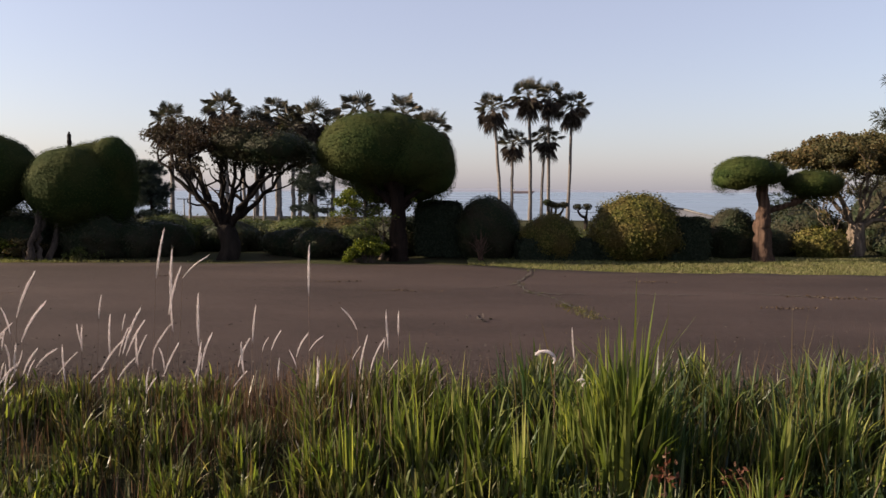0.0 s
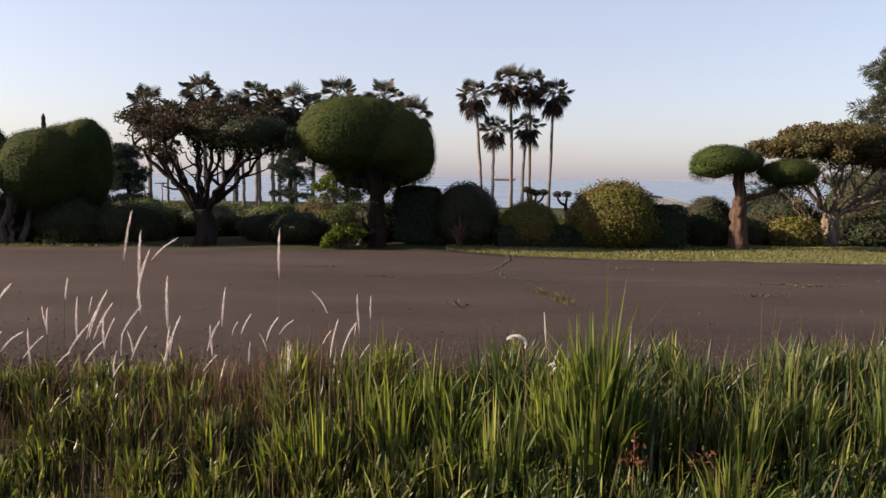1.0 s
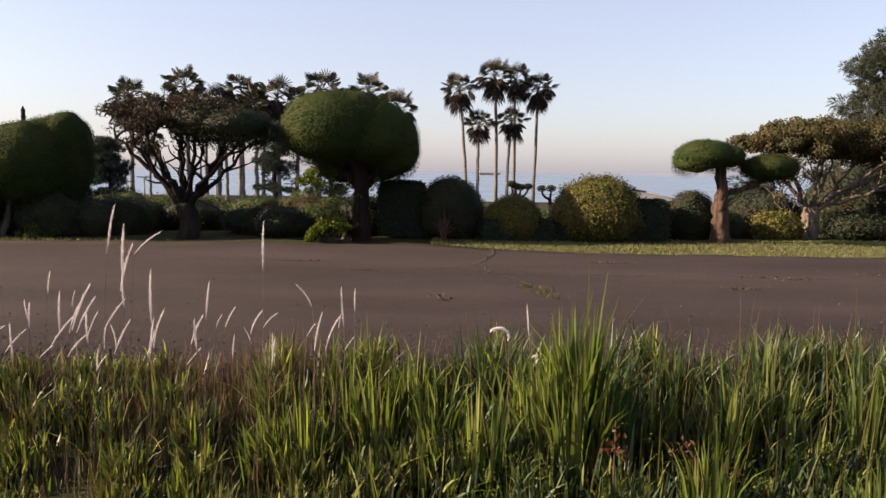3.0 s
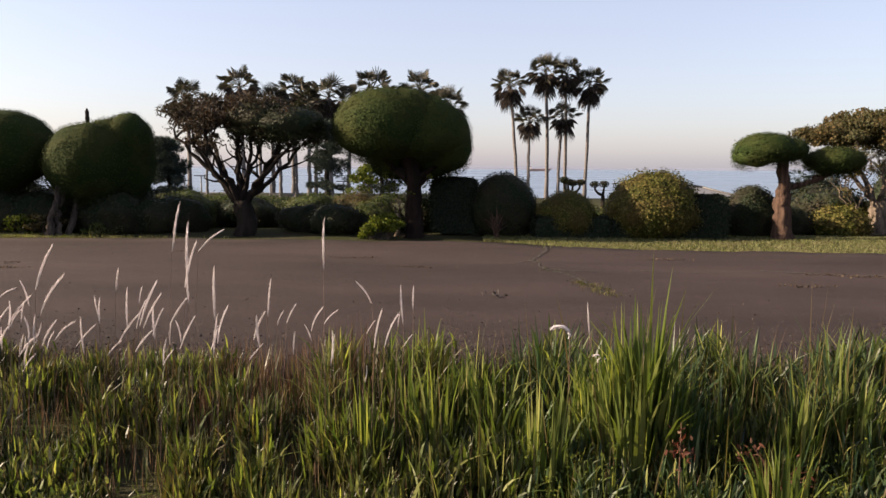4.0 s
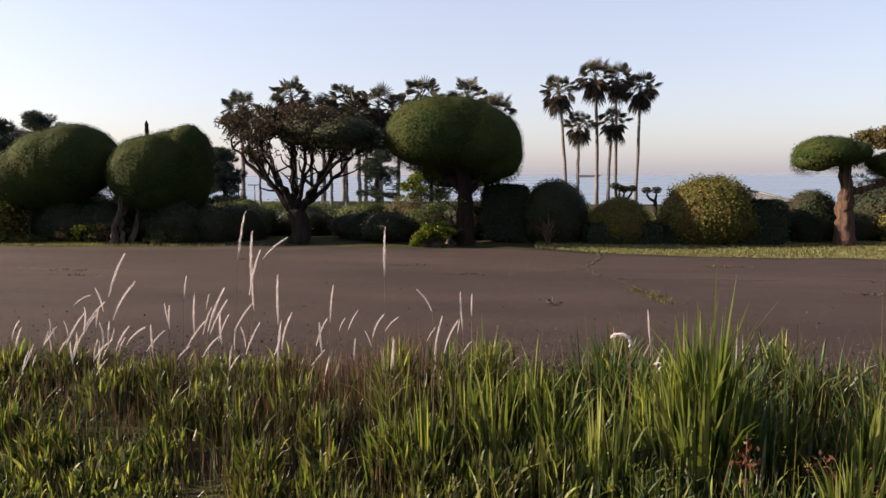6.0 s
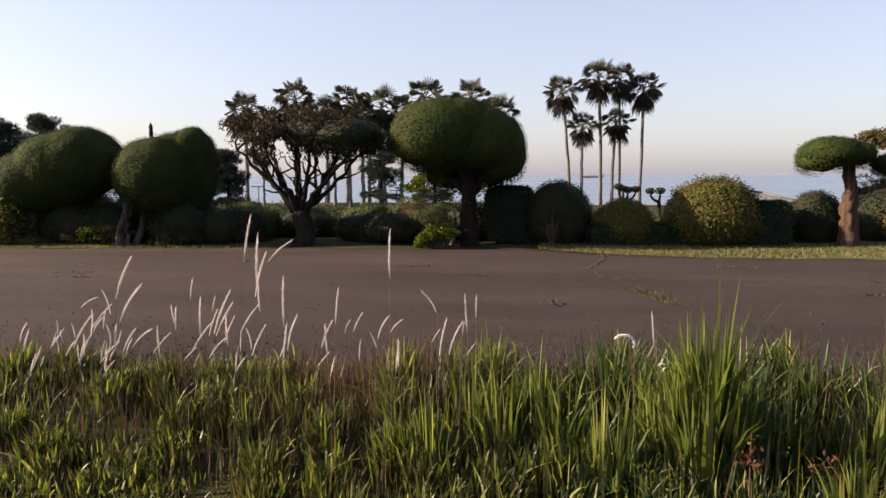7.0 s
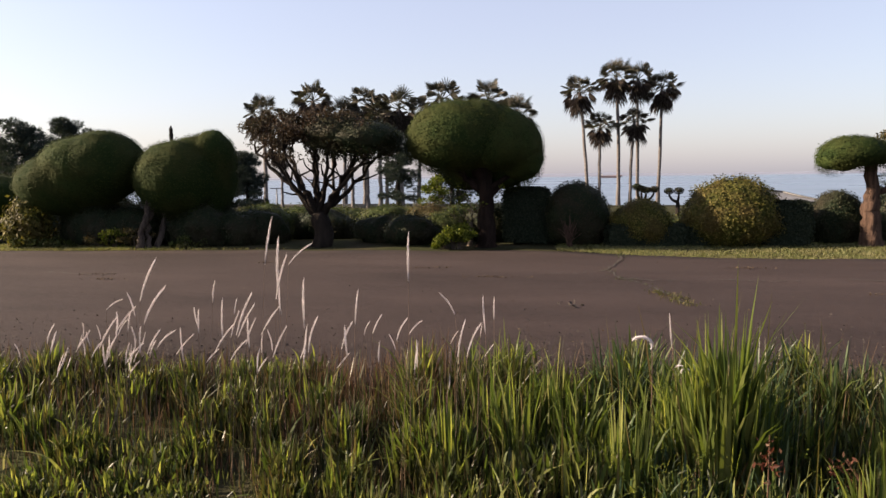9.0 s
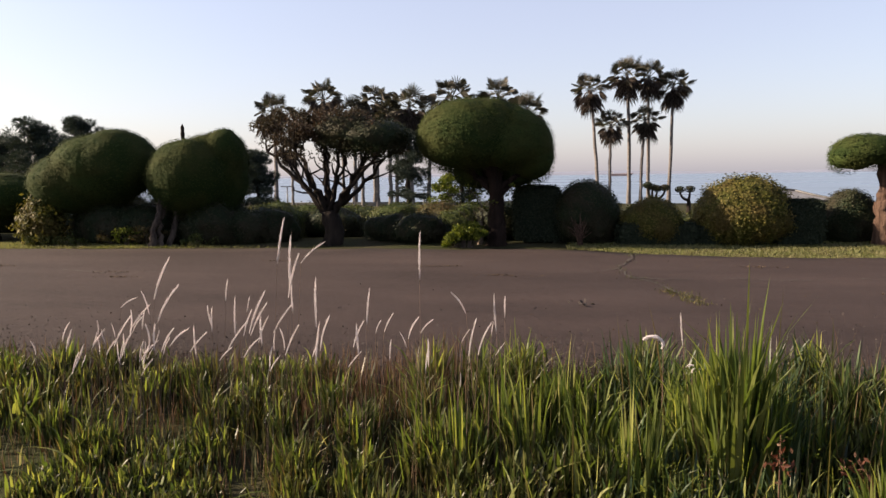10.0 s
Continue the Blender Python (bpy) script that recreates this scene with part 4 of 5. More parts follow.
ship = thing("cargo_ship", (118, 1800, -5), "distant low cargo ship with a white deckhouse aft", "ship")
ss = Shape()
ss.add([(94, 1795, -5.5), (140, 1795, -5.5), (146, 1800, 1.0), (140, 1805, -5.5), (94, 1805, -5.5), (92, 1795, 0.6), (140, 1795, 0.2), (147, 1800, 1.9), (140, 1805, 0.2), (92, 1805, 0.6)],
       [(0, 1, 6, 5), (1, 2, 7, 6), (2, 3, 8, 7), (3, 4, 9, 8), (4, 0, 5, 9)], [(5, 6, 7), (5, 7, 9), (7, 8, 9)])
part("hull", ss, HULL, ship)
part("deckhouse", Shape().box(94, 100, 1796, 1804, 0.3, 4.6), SHIPWHITE, ship)
part("funnel", Shape().box(95.5, 97.5, 1799, 1801, 4.6, 6.2), HULL, ship)


# ---- road details ----
def crack(pts, w, seed):
    r = np.random.default_rng(seed)
    p = np.array(pts, float)
    t = np.linspace(0, len(p) - 1, 12 * len(p))
    x = np.interp(t, np.arange(len(p)), p[:, 0]) + r.normal(0, 0.012, len(t))
    y = np.interp(t, np.arange(len(p)), p[:, 1]) + r.normal(0, 0.025, len(t))
    ww = w * r.uniform(0.4, 1.3, len(t))
    v = np.concatenate([np.stack([x - ww, y - ww * 0.6, np.full_like(x, 0.019)], 1), np.stack([x + ww, y + ww * 0.6, np.full_like(x, 0.019)], 1)])
    n = len(t)
    solo("road_crack", Shape().add(v, [(i, i + n, i + n + 1, i + 1) for i in range(n - 1)]), CRACK, "dirt-filled crack across the asphalt", "crack", "structure")
    return np.stack([x, y], 1)


main = crack([(0.90, 10.7), (0.88, 10.1), (0.62, 8.95), (0.72, 8.2), (0.95, 7.75), (1.10, 7.0), (1.17, 6.5)], 0.009, 1)
crack([(0.87, 10.1), (0.62, 8.95), (0.30, 8.58), (-0.25, 8.50)], 0.012, 2)
crack([(0.72, 8.2), (1.02, 8.05), (1.32, 8.08)], 0.011, 6)
crack([(3.1, 8.3), (3.8, 8.0), (4.6, 8.05)], 0.018, 3)
crack([(-6.4, 8.3), (-5.6, 8.05), (-4.9, 8.2)], 0.016, 4)
crack([(1.7, 8.2), (2.3, 8.05), (2.7, 8.1)], 0.012, 5)
r_ = np.random.default_rng(29)


def tufts(name, pts, n_each, h, mat, label, spread, width=0.004):
    sh = Shape()
    pts = np.repeat(np.asarray(pts, float), n_each, 0)
    n = len(pts)
    base = np.stack([pts[:, 0] + r_.normal(0, spread, n), pts[:, 1] + r_.normal(0, spread, n), pts[:, 2] if pts.shape[1] > 2 else np.full(n, 0.01)], 1)
    blades(sh, base, h * r_.uniform(0.4, 1.2, n), np.full(n, width), r_.uniform(0.1, 0.8, n), r_.uniform(0, 6.28, n), r_.uniform(0, 0.6, n), 2)
    solo(name, sh, mat, label, "grass", "stuff")


weeds = [main[i] for i in range(0, len(main), 5)]
tufts("crack_weeds", weeds, 6, 0.03, SHRUB, "sparse weeds growing along the road crack", 0.045)
mat_at = np.array([(1.05, 7.12), (1.10, 7.0), (1.14, 6.85), (1.12, 6.7), (1.18, 6.55), (0.98, 7.25)])
tufts("crack_weeds", mat_at, 34, 0.035, DRYGRASS, "dry yellowish weed mat in the road crack", 0.060, 0.004)
tufts("crack_weeds", mat_at, 26, 0.05, SHRUB, "small green weeds in the road crack", 0.055)
tufts("crack_weeds", [(0.92, 10.5), (0.90, 10.7), (0.62, 8.95), (0.75, 8.15)], 16, 0.035, SHRUB, "small green weeds in the road crack", 0.05)
# grit and fallen leaves on the road
gs = Shape()
n = 700
px_, py_ = r_.uniform(-7, 7, n), 4.2 + 6.6 * r_.uniform(0, 1, n) ** 1.6
add_leaves(gs, np.stack([px_, py_, np.full(n, 0.022)], 1), np.tile((0, 0, 1.0), (n, 1)), 0.015, r_, 0.1, 0.8, 0.1)
solo("road_litter", gs, LITTER, "fine grit and dead leaf scraps on the road", "litter", "stuff")
ls = Shape()
pts = np.array([(0.17, 6.35, 0.03)] * 14) + r_.normal(0, 1, (14, 3)) * (0.04, 0.035, 0.006)
add_leaves(ls, pts, np.tile((0, 0, 1.0), (14, 1)), 0.042, r_, 0.3, 0.7, 0.3)
solo("leaf_pile", ls, CRACK, "small dark heap of dead leaves on the asphalt", "leaves", "stuff")

# pale scuffs and dark grit
for i, (x, y) in enumerate([(-5.6, 8.1), (-5.2, 7.7), (3.75, 8.0), (4.1, 7.9), (3.2, 7.2), (-3.9, 9.4), (-1.6, 9.0), (2.3, 9.2), (-7.6, 8.6), (5.3, 8.3), (-0.7, 8.2)]):
    sc = Shape()
    m = 70
    p = np.stack([x + r_.normal(0, 0.16, m), y + r_.normal(0, 0.05, m), np.full(m, 0.021)], 1)
    add_leaves(sc, p, np.tile((0, 0, 1.0), (m, 1)), 0.02, r_, 0.1, 0.9, 0.1)
    solo("road_scuff", sc, LITTER, "pale scuff of dry grass bits on the asphalt", "litter", "stuff")
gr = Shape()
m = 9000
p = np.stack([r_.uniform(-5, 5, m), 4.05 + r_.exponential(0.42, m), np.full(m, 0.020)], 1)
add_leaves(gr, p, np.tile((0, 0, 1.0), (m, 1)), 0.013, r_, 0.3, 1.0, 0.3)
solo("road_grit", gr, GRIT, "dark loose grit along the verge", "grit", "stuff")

# lawn strip beyond the road
n = 60000
lx = np.abs(r_.uniform(0.0, 11, n) - 0.25)
ly = r_.uniform(0, 1, n) * 2.4 + far_edge(lx) - 0.03 + r_.normal(0, 0.03, n)
keep = ly < 12.9
lx, ly = lx[keep], ly[keep]
n = len(lx)
sh = Shape()
blades(sh, np.stack([lx, ly, ground_z(ly) + 0.005], 1), r_.uniform(0.02, 0.06, n), np.full(n, 0.005), r_.uniform(0.2, 1.0, n), r_.uniform(0, 6.28, n), r_.uniform(0, 0.6, n), 2)
solo("lawn_strip", sh, LAWN, "short sunlit yellow-green grass strip beside the road", "grass", "stuff")
n = 14000
lx = r_.uniform(-13, -7.2, n) + r_.exponential(0.6, n)
ly = far_edge(lx) + r_.uniform(-0.05, 0.45, n) * np.clip(0.25 + 0.18 * np.maximum(-5.5 - lx, 0), 0, 1) * 1.6
sh = Shape()
blades(sh, np.stack([lx, ly, ground_z(ly) + 0.005], 1), r_.uniform(0.02, 0.07, n), np.full(n, 0.005), r_.uniform(0.2, 1.0, n), r_.uniform(0, 6.28, n), r_.uniform(0, 0.6, n), 2)
solo("lawn_strip", sh, LAWN, "thin ragged grass edge beside the shaded trees", "grass", "stuff")

# ---- the near verge ----
# the verge's tufts
CL = np.stack([r_.uniform(-4.2, 4.0, 480), r_.uniform(1.2, 4.0, 480)], 1)


def near_low(y):
    """The grass stands lower down the bank."""
    return np.interp(y, [2.2, 2.9, 3.4], [0.35, 0.52, 1.0])


def verge(n, x0, x1, y0, y1, h0, h1, w, mat, label, lean=0.35, droop=0.5, name="verge_grass", levels=4, lift=0.0):
    x, y = r_.uniform(x0, x1, n), r_.uniform(y0, y1, n)
    if lift:
        c = CL[r_.integers(0, len(CL), n)]
        near = (c[:, 0] > x0) & (c[:, 0] < x1)
        x, y = np.where(near, c[:, 0] + r_.normal(0, 0.05, n), x), np.where(near, np.minimum(c[:, 1] + r_.normal(0, 0.05, n), 4.02), y)
    thick = (y > 2.8) | (r_.uniform(size=n) < 0.35) | (n < 1000)
    x, y = x[thick], y[thick]
    n = len(x)
    patch = lumps(np.stack([x * 1.3, y * 1.3, 0 * x], 1), 77)
    h = r_.uniform(h0, h1, n) * near_low(y) * (1 + 0.28 * patch) * (1.0 + 0.22 * np.clip(x + 0.1, -1.5, 0.6))
    sh = Shape()
    turn = r_.normal(0.2, 1.3, n) + np.where(r_.uniform(size=n) < 0.4, math.pi, 0)
    blades(sh, np.stack([x, y, ground_z(y) - 0.01 + lift * near_low(y) * r_.uniform(0.2, 1.0, n) * (1 + 0.22 * np.clip(x + 0.1, -1.5, 0.6))], 1), h, w * r_.uniform(0.6, 1.4, n), lean * np.abs(r_.normal(0.6, 0.6, n)), turn, droop * r_.uniform(0, 1, n) ** 2, levels)
    return solo(name, sh, mat, label, "grass", "stuff")




def tufted(n, x0, x1, y0, y1, h0, h1, w, mat, label, spread=0.055, lean=0.24, droop=0.45, levels=4):
    """Blades that stand in tufts, each tuft with its own height and lean."""
    own = r_.integers(0, len(CL), n)
    c = CL[own]
    keep = ((c[:, 1] > 2.8) | (r_.uniform(size=n) < 0.35)) & (c[:, 0] > x0) & (c[:, 0] < x1) & (c[:, 1] > y0) & (c[:, 1] < y1)
    own, c = own[keep], c[keep]
    n = len(c)
    dx, dy = r_.normal(0, spread, n), r_.normal(0, spread, n)
    x, y = c[:, 0] + dx, np.minimum(c[:, 1] + dy, 4.02)
    tall = np.random.default_rng(5).uniform(0.60, 1.30, len(CL))[own] * (1 + 0.22 * np.clip(x + 0.1, -1.5, 0.6))
    way = np.random.default_rng(6).uniform(0, 6.28, len(CL))[own]
    turn = np.where(r_.uniform(size=n) < 0.6, np.arctan2(dy, dx), way)
    sh = Shape()
    blades(sh, np.stack([x, y, ground_z(y) - 0.01], 1), r_.uniform(h0, h1, n) * tall * near_low(y), w * r_.uniform(0.5, 1.4, n), lean * np.abs(r_.normal(0.6, 0.5, n)), turn, droop * r_.uniform(0, 1, n) ** 2.5, levels)
    return solo("verge_grass", sh, mat, label, "grass", "stuff")


tufted(34000, -4.2, 4.0, 1.2, 4.05, 0.18, 0.36, 0.0080, GRASS, "dense green roadside grass with dry blades in it", 0.045, 0.2, 0.5)
tufted(7000, -4.2, 4.0, 1.2, 3.9, 0.24, 0.42, 0.0125, CLUMP, "longer broad grass blades in the verge", 0.045, 0.16, 0.5)
tufted(13000, 0.3, 4.0, 1.2, 3.7, 0.24, 0.44, 0.0095, COOLGRASS, "lush cool green grass blades", 0.045, 0.15, 0.35)
tufted(11000, -4.2, -0.6, 1.2, 4.05, 0.18, 0.40, 0.0070, DRYGRASS, "yellowed grass blades among the green", 0.05, 0.16, 0.35)
verge(6000, -4.2, 4.0, 1.3, 4.05, 0.12, 0.28, 0.0060, GRASS, "short green grass between the tufts", lean=0.2, droop=0.3)
verge(4000, -4.2, 4.0, 1.3, 4.05, 0.2, 0.42, 0.0028, GRASS, "fine green grass blades among the tufts", lean=0.2, droop=0.3)
verge(17000, -4.2, 4.0, 1.4, 3.95, 0.08, 0.18, 0.0080, GRASS, "side leaves on the grass stems", lean=0.4, droop=0.35, levels=3, lift=0.22)
verge(5500, -4.2, 4.0, 1.4, 3.95, 0.09, 0.19, 0.0095, CLUMP, "broader side leaves on the grass stems", lean=0.4, droop=0.4, levels=3, lift=0.24)
verge(6000, 0.2, 4.0, 1.4, 3.8, 0.09, 0.19, 0.0095, COOLGRASS, "cool green side leaves on the grass stems", lean=0.4, droop=0.4, levels=3, lift=0.24)
verge(150, -2.4, 2.6, 1.9, 3.1, 0.32, 0.46, 0.011, CLUMP, "broad pale grass blades arching over", lean=0.4, droop=2.4, levels=6)
verge(2600, -4.2, -0.2, 2.6, 4.1, 0.24, 0.44, 0.0024, STRAW, "thin dry reddish grass stems in the verge", lean=0.15, droop=0.2)
verge(700, -1.45, -0.55, 3.4, 4.1, 0.24, 0.46, 0.0024, STRAW, "dense dry reddish stems by the road edge", lean=0.12, droop=0.1)
verge(1500, -0.2, 4.0, 1.8, 4.1, 0.24, 0.46, 0.0022, STRAW, "thin dry reddish grass stems in the verge", lean=0.25, droop=0.3)
verge(46000, -18, 18, -3.5, 4.0, 0.22, 0.42, 0.010, GRASS, "roadside grass along the rest of the verge", lean=0.25, droop=0.4, levels=2)
verge(90, -0.2, 2.4, 2.9, 3.5, 0.56, 0.74, 0.0055, DRYGRASS, "tall slender yellowing blades above the grass", lean=0.14, droop=0.1)
verge(26000, -12, -4.1, 1.6, 4.05, 0.18, 0.38, 0.012, GRASS, "roadside grass along the rest of the verge", lean=0.25, droop=0.4, levels=2)
verge(26000, 3.9, 12, 1.6, 4.05, 0.18, 0.38, 0.012, GRASS, "roadside grass along the rest of the verge", lean=0.25, droop=0.4, levels=2)
verge(22000, -4.6, 4.4, -0.6, 4.15, 0.04, 0.12, 0.004, SHRUB, "low undergrowth at the foot of the grass", lean=0.8, name="undergrowth", levels=2)


def grass_clump(x, y, n, spread, h0, h1, w, mat, label, seed):
    r = np.random.default_rng(seed)
    sh = Shape()
    a = r.uniform(0, 6.28, n)
    d = spread * np.sqrt(r.uniform(0, 1, n))
    bx, by = x + d * np.cos(a), y + 0.6 * d * np.sin(a)
    hh = r.uniform(h0, h1, n) * (1.1 - 0.5 * (d / spread) ** 2)
    blades(sh, np.stack([bx, by, ground_z(by) - 0.01], 1), hh, w * r.uniform(0.6, 1.3, n), 0.05 * r.uniform(0, 1, n) + 0.03 * d / spread, np.where(np.abs(d) > spread * 0.3, a, r.uniform(0, 6.28, n)), 0.35 * r.uniform(0, 1, n) ** 2, 5)
    return solo("grass_clump", sh, mat, label, "grass", "stuff")


grass_clump(0.77, 3.2, 190, 0.19, 0.60, 0.86, 0.0175, CLUMP, "tall upright clump of bright green grass", 601)
grass_clump(0.81, 3.2, 40, 0.05, 0.80, 1.02, 0.0160, CLUMP, "tallest blades of the bright grass clump", 604)
grass_clump(0.64, 3.25, 80, 0.11, 0.52, 0.74, 0.0140, CLUMP, "tall clump of bright green grass", 602)
grass_clump(0.95, 3.2, 70, 0.12, 0.48, 0.66, 0.0110, COOLGRASS, "tall clump of bright green grass", 603)
for i, (x, y, h) in enumerate([(0.15, 3.3, 0.50), (-0.15, 3.3, 0.48), (0.35, 3.1, 0.48), (1.45, 3.2, 0.50), (1.75, 3.3, 0.55), (2.1, 3.2, 0.60), (2.5, 3.3, 0.55), (-0.45, 3.2, 0.42), (1.25, 2.8, 0.45), (1.9, 2.7, 0.42), (0.02, 3.45, 0.44), (0.50, 3.35, 0.46), (1.15, 3.3, 0.48), (-0.3, 3.5, 0.40)]):
    grass_clump(x, y, 55, 0.12, (h + 0.13) * 0.6, h + 0.13, 0.0120, CLUMP, "tuft of longer green grass in the verge", 610 + i)


# silvery plumes
def plume(seed, bend):
    """A unit plume: the head is 1 long, from the origin upwards, bending to +x."""
    r = np.random.default_rng(seed)
    t = np.linspace(0, 1, 9)
    line = np.stack([bend * t ** 2, 0.04 * np.sin(t * 3 + seed), t - 0.35 * abs(bend) * t ** 2], 1)
    head = Shape()
    n = 340
    u = r.uniform(0, 1, n)
    c = np.stack([np.interp(u, t, line[:, k]) for k in range(3)], 1)
    a = r.uniform(0, 6.28, n)
    rad = 0.046 * np.sin(np.pi * np.clip(u * 0.9 + 0.07, 0, 1)) ** 0.6
    out = np.stack([np.cos(a), np.sin(a), np.zeros(n)], 1)
    tip = c + out * rad[:, None] + np.array((0.06 * bend, 0, 0.11)) * r.uniform(0.5, 1.2, (n, 1))
    sd = np.stack([-np.sin(a), np.cos(a), np.zeros(n)], 1) * 0.007
    head.add(np.stack([c - sd, c + sd, tip], 1).reshape(-1, 3), np.arange(3 * n).reshape(n, 3))
    tube(head, line, 0.012 * np.sin(np.pi * np.clip(t * 0.86 + 0.10, 0, 1)) ** 0.7 + 0.003, 6, seed, 0.25)
    return raw_mesh("plume_head", np.concatenate(head.v), head.p, FLUFF)


PLUMES = [plume(700 + i, b) for i, b in enumerate((0.04, 0.12, 0.24, -0.10, -0.2, 0.9))]
st = Shape()
tube(st, bent((0, 0, 0), (0, 0, 1), (0.02, 0, 0.5), 7), np.linspace(1, 0.6, 7), 4)
STEM = raw_mesh("stalk", np.concatenate(st.v), st.p, STALK)


def plume_grass(x, y, z_head, length, lean, kind, turn=0.0):
    """lean: degrees to +x. The head starts at z_head."""
    g = float(ground_z(y)) - 0.02
    t = thing("plume_grass", (x, y, g), "silvery feathery grass plume on a thin reddish stalk", "grass plume", "silvery plumes in the verge")
    off = math.tan(radians(max(-12, min(12, lean)))) * (z_head - g) * 0.35
    for name, me, m in (("stalk", STEM, Matrix.LocRotScale(None, Vector((0, 0, 1)).rotation_difference(Vector((off, 0, z_head - g))), (0.0016, 0.0016, math.hypot(off, z_head - g)))),
                        ("plume_head", PLUMES[kind], Matrix.Translation((off, 0, z_head - g - 0.01)) @ pose(0, 0, 0, 0, lean, 0) @ pose(0, 0, 0, 0, 0, turn) @ Matrix.Diagonal((length * (0.8 if length > 0.15 else 1.1), length * (0.8 if length > 0.15 else 1.1), length, 1)))):
        ob = new(name, me)
        ob.parent = t
        ob.matrix_basis = m


def plume_in_depth(x, y, z, length, lean, kind):
    """Sets a plume somewhere through the depth of the verge, on the line from the walk's middle."""
    k = (3.12 + 0.5 * ((abs(x) * 7.31 + z * 13.7) % 1.0) + 0.05) / (y + 0.05)
    plume_grass(0.08 + k * (x - 0.08), k * (y + 0.05) - 0.05, 1.14 + k * (z - 1.14), k * length, lean, kind)


# x of the head's foot, its height, length, lean, kind
for x, z, ln, lean, kind in [
    (-1.352, 0.774, 0.211, 10, 0),
    (-1.243, 0.646, 0.248, 2, 0),
    (-1.283, 0.613, 0.210, 10, 1),
    (-1.240, 0.775, 0.150, 38, 2),
    (-0.620, 0.702, 0.213, 0, 0),
    (-1.980, 0.593, 0.217, 18, 1),
    (-1.948, 0.482, 0.210, 20, 2),
    (-1.592, 0.591, 0.104, 8, 0),
    (-1.505, 0.439, 0.215, 17, 1),
    (-1.113, 0.472, 0.229, 0, 0),
    (-0.894, 0.491, 0.166, 5, 0),
    (-0.349, 0.555, 0.114, -22, 4),
    (-0.251, 0.466, 0.170, -5, 0),
    (-0.228, 0.530, 0.104, -1, 0),
    (-1.522, 0.424, 0.181, 2, 0),
    (-1.476, 0.428, 0.177, 23, 1),
    (-0.718, 0.432, 0.113, 10, 2),
    (-0.422, 0.363, 0.168, 6, 1),
    (0.551, 0.424, 0.148, -7, 0),
]:
    plume_in_depth(x, 3.1, z, ln, lean, kind)
# the middle and low plumes: x, height, length, lean
MIDDLE = [(-2.26, 0.52, 0.10, 43), (-2.00, 0.49, 0.12, -14), (-1.58, 0.51, 0.08, 12), (-1.73, 0.41, 0.12, 2), (-1.68, 0.44, 0.10, -10), (-1.67, 0.32, 0.18, 31), (-1.58, 0.39, 0.14, 14), (-1.50, 0.36, 0.14, 17),
          (-1.45, 0.34, 0.15, -2), (-1.42, 0.41, 0.17, 29), (-1.38, 0.30, 0.17, 20), (-1.28, 0.51, 0.14, -2), (-1.17, 0.33, 0.18, 4), (-1.20, 0.26, 0.20, 6), (-1.59, 0.28, 0.13, 32), (-1.73, 0.26, 0.10, 37), (-1.80, 0.26, 0.17, -3), (-1.87, 0.30, 0.14, 37)]
LOW_LEFT = [(-2.31, 0.32, 0.19, 27), (-2.21, 0.40, 0.18, 35), (-2.20, 0.39, 0.10, 17), (-2.15, 0.41, 0.10, 11), (-2.06, 0.30, 0.14, 4), (-2.05, 0.30, 0.14, 23), (-1.97, 0.33, 0.13, 32), (-2.16, 0.25, 0.14, 36), (-2.13, 0.17, 0.11, 30), (-2.27, 0.26, 0.14, 17)]
LOW_MID = [(-0.90, 0.42, 0.07, 7), (-0.88, 0.43, 0.10, 19), (-1.03, 0.35, 0.14, 15), (-0.94, 0.31, 0.15, -5), (-0.71, 0.43, 0.09, 28), (-0.68, 0.35, 0.08, -18), (-0.81, 0.28, 0.11, 3), (-0.51, 0.39, 0.07, 24), (-0.41, 0.33, 0.17, 11), (-0.34, 0.42, 0.07, 6), (-0.32, 0.33, 0.07, 27), (-0.64, 0.23, 0.15, 6)]
r_ = np.random.default_rng(41)
for i, (x, z, ln, lean) in enumerate(MIDDLE + LOW_LEFT + LOW_MID):
    plume_in_depth(x, 3.25, z, ln, lean, (1 if lean > 12 else 3 if lean < -8 else 0) if i % 4 else 2 * (lean > 0))
for i in range(34):
    x = r_.normal(-2.2, 0.16) if i < 12 else r_.uniform(-3.2, -2.3) if i < 26 else r_.uniform(-1.9, 0.2)
    plume_grass(x, r_.uniform(3.15, 3.6), r_.uniform(0.12, 0.34), r_.uniform(0.07, 0.14), r_.normal(14, 14), int(r_.integers(0, 5)), r_.uniform(-60, 60))


# bent white tufts, seed heads and reddened leaves in the verge
def bent_tuft(x, y, z, size, label, turn):
    g = float(ground_z(y))
    t = thing("bent_plume", (x, y, g), label, "grass plume")
    sh = Shape()
    tube(sh, bent((x, y, g), (x + 0.02, y, z - 0.02), (x + 0.03, y, (g + z) / 2), 7), np.full(7, 0.002), 5)
    part("stalk", sh, STALK, t)
    hd = Shape()
    way = -1 if turn else 1
    u = np.linspace(-0.5, 2.6, 12)
    arc = np.stack([x + 0.02 + way * size * 0.42 * (1 - np.cos(u)), np.full(12, y), z - 0.02 + size * 0.34 * np.sin(u)], 1)
    tube(hd, arc, 0.055 * size * np.sin(np.linspace(0.25, 2.9, 12)) + 0.001, 7)
    rr = np.random.default_rng(int(1000 * z))
    pick = np.repeat(arc[2:-1], 60, 0) + rr.normal(0, size * 0.025, (540, 3))
    add_leaves(hd, pick, unit(rr.normal(size=(540, 3)) + (0, 0, -0.4)), size * 0.075, rr, 0.8, 0.22)
    part("plume_head", hd, FLUFF, t)


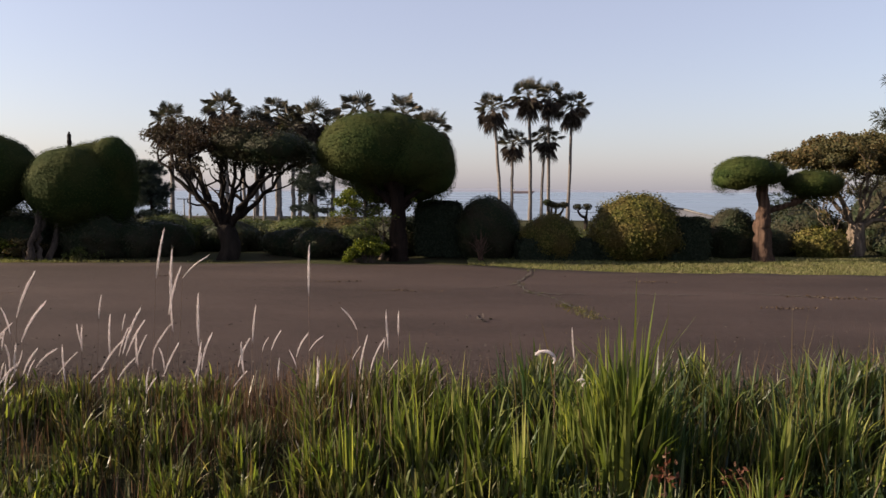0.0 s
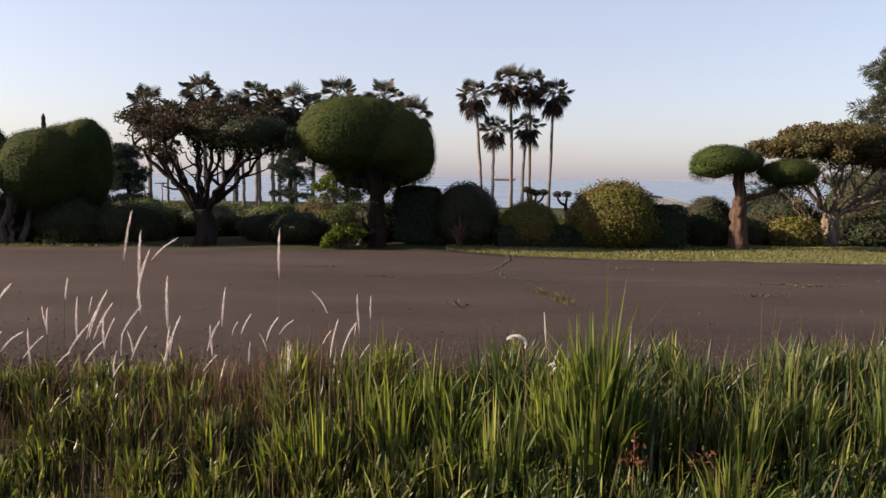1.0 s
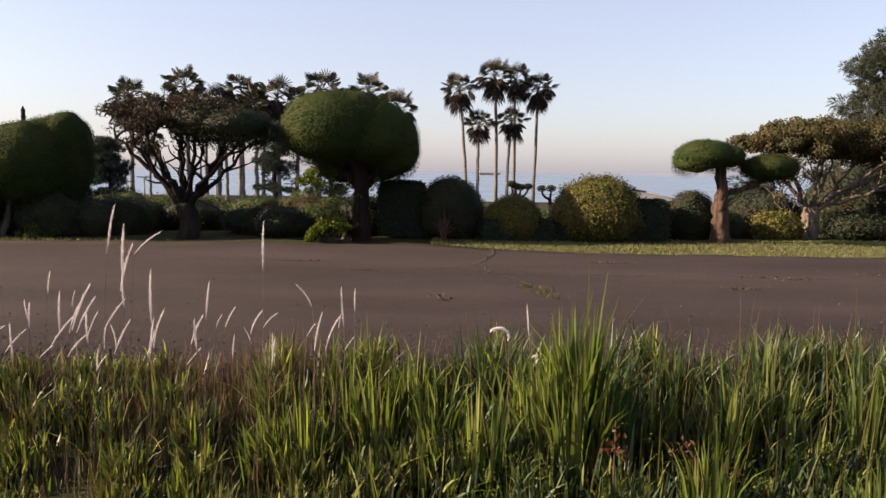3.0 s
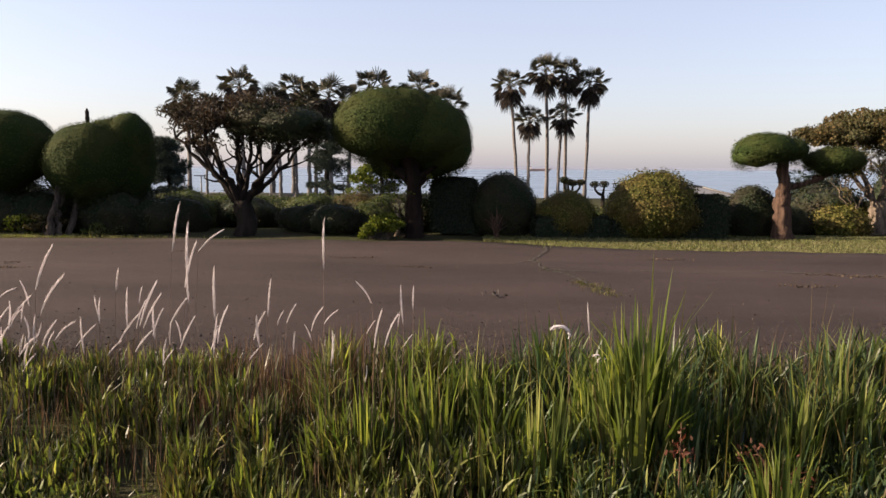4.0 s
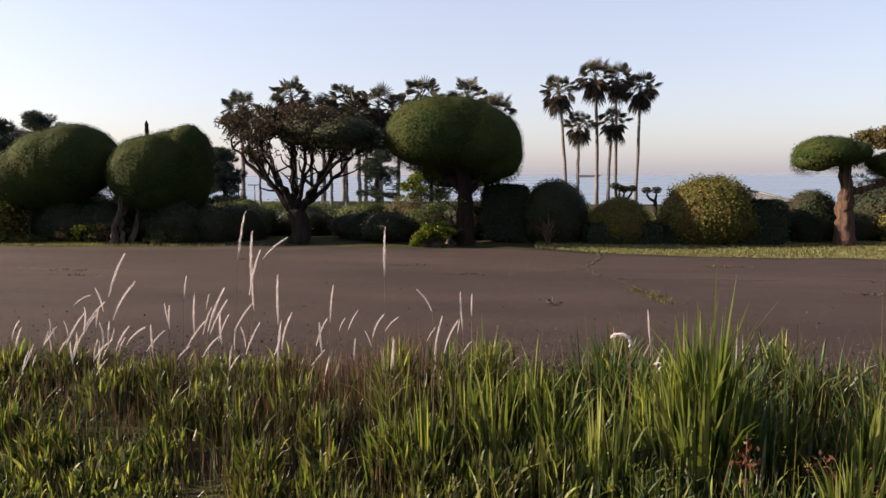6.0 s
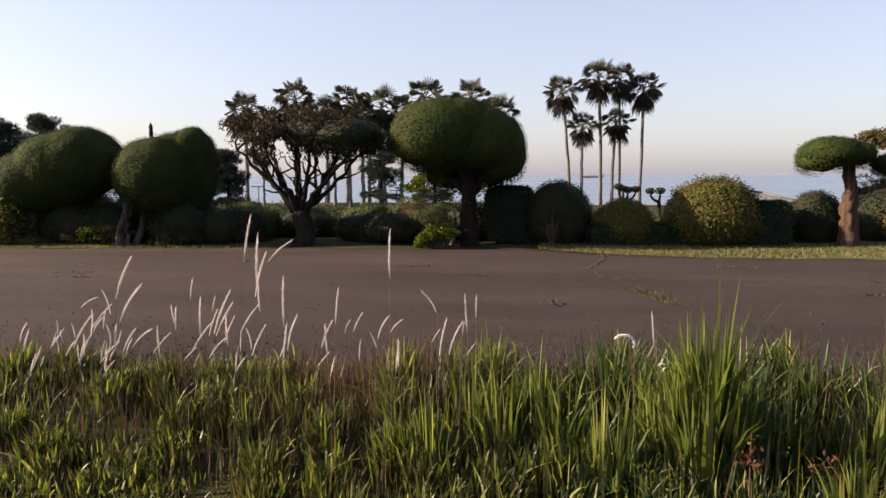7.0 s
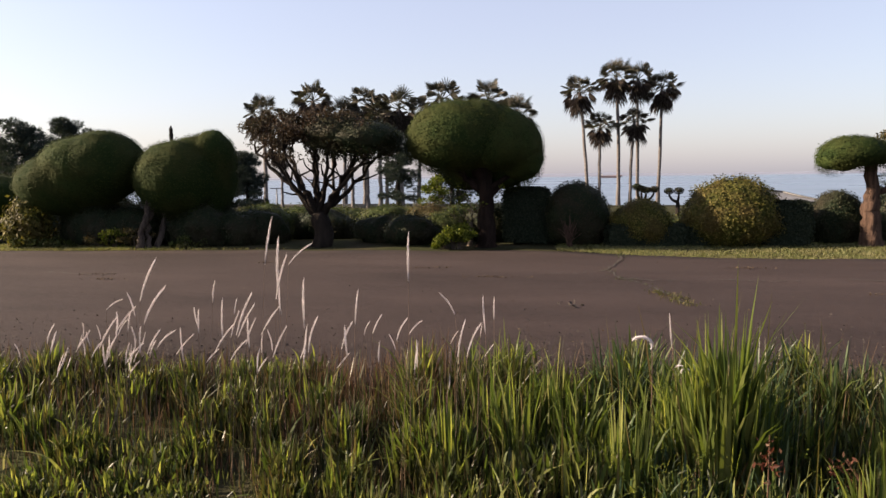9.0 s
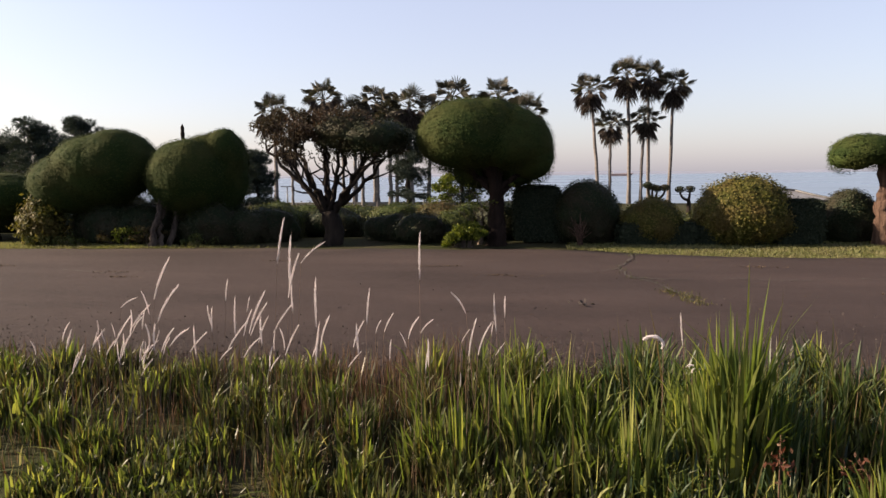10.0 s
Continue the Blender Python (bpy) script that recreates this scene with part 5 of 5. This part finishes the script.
bent_tuft(0.45, 3.3, 0.40, 0.115, "white feathery plume bent over double", 180)
bent_tuft(0.60, 3.3, 0.29, 0.06, "small pale curled plume", 180)
bent_tuft(0.58, 3.3, 0.28, 0.05, "small pale curled plume", 0)
red = Shape()
rp = np.array((0.88, 2.9, 0.02)) + r_.normal(0, 1, (40, 3)) * (0.022, 0.03, 0.045)
add_leaves(red, rp, unit(r_.normal(size=(40, 3))), 0.03, r_, 0.5, 0.5)
tube(red, [(0.88, 2.9, -0.25), (0.88, 2.9, 0.12)], [0.004, 0.002], 5)
solo("dock_plant", red, REDLEAF, "withered reddish-brown weed among the grass", "weed")
red = Shape()
for i in range(12):
    a = r_.uniform(0, 6.28)
    tip = np.array((1.28 + 0.13 * math.cos(a), 2.95 + 0.10 * math.sin(a), r_.uniform(-0.12, 0.02)))
    tube(red, bent((1.28, 2.95, -0.32), tip, (1.28, 2.95, -0.10), 5), np.linspace(0.003, 0.0015, 5), 4)
    add_leaves(red, tip + r_.normal(0, 0.02, (4, 3)), unit(r_.normal(size=(4, 3))), 0.026, r_, 0.6, 0.45)
solo("dock_plant", red, REDLEAF, "spreading reddened weed low in the grass", "weed")
sd = Shape()
for i in range(46):
    x, y = (r_.uniform(0.2, 2.3), r_.uniform(2.3, 3.2))
    h = r_.uniform(0.22, 0.42)
    g = float(ground_z(y))
    tube(sd, [(x, y, g), (x + r_.normal(0, 0.02), y, g + h)], [0.0015, 0.001], 3)
    m = 26
    p = np.array((x, y, g + h * 0.85)) + r_.normal(0, 1, (m, 3)) * (0.022, 0.022, 0.05)
    add_leaves(sd, p, unit(r_.normal(size=(m, 3))), 0.011, r_, 0.5, 0.9)
solo("seeding_weeds", sd, LIME, "fine weeds with tiny pale seed pods", "weed", "stuff")

# broad pale blades that arch over near the front of the verge
ar = Shape()
n = 45
ax, ay = r_.uniform(-2.6, 2.4, n), r_.uniform(1.7, 3.2, n)
blades(ar, np.stack([ax, ay, ground_z(ay)], 1), r_.uniform(0.26, 0.40, n), r_.uniform(0.009, 0.014, n), r_.uniform(0.1, 0.4, n), r_.uniform(0, 6.28, n), r_.uniform(0.7, 1.3, n), 8)
solo("arching_blades", ar, CLUMP, "broad grass blades arching over in the verge", "grass", "stuff")
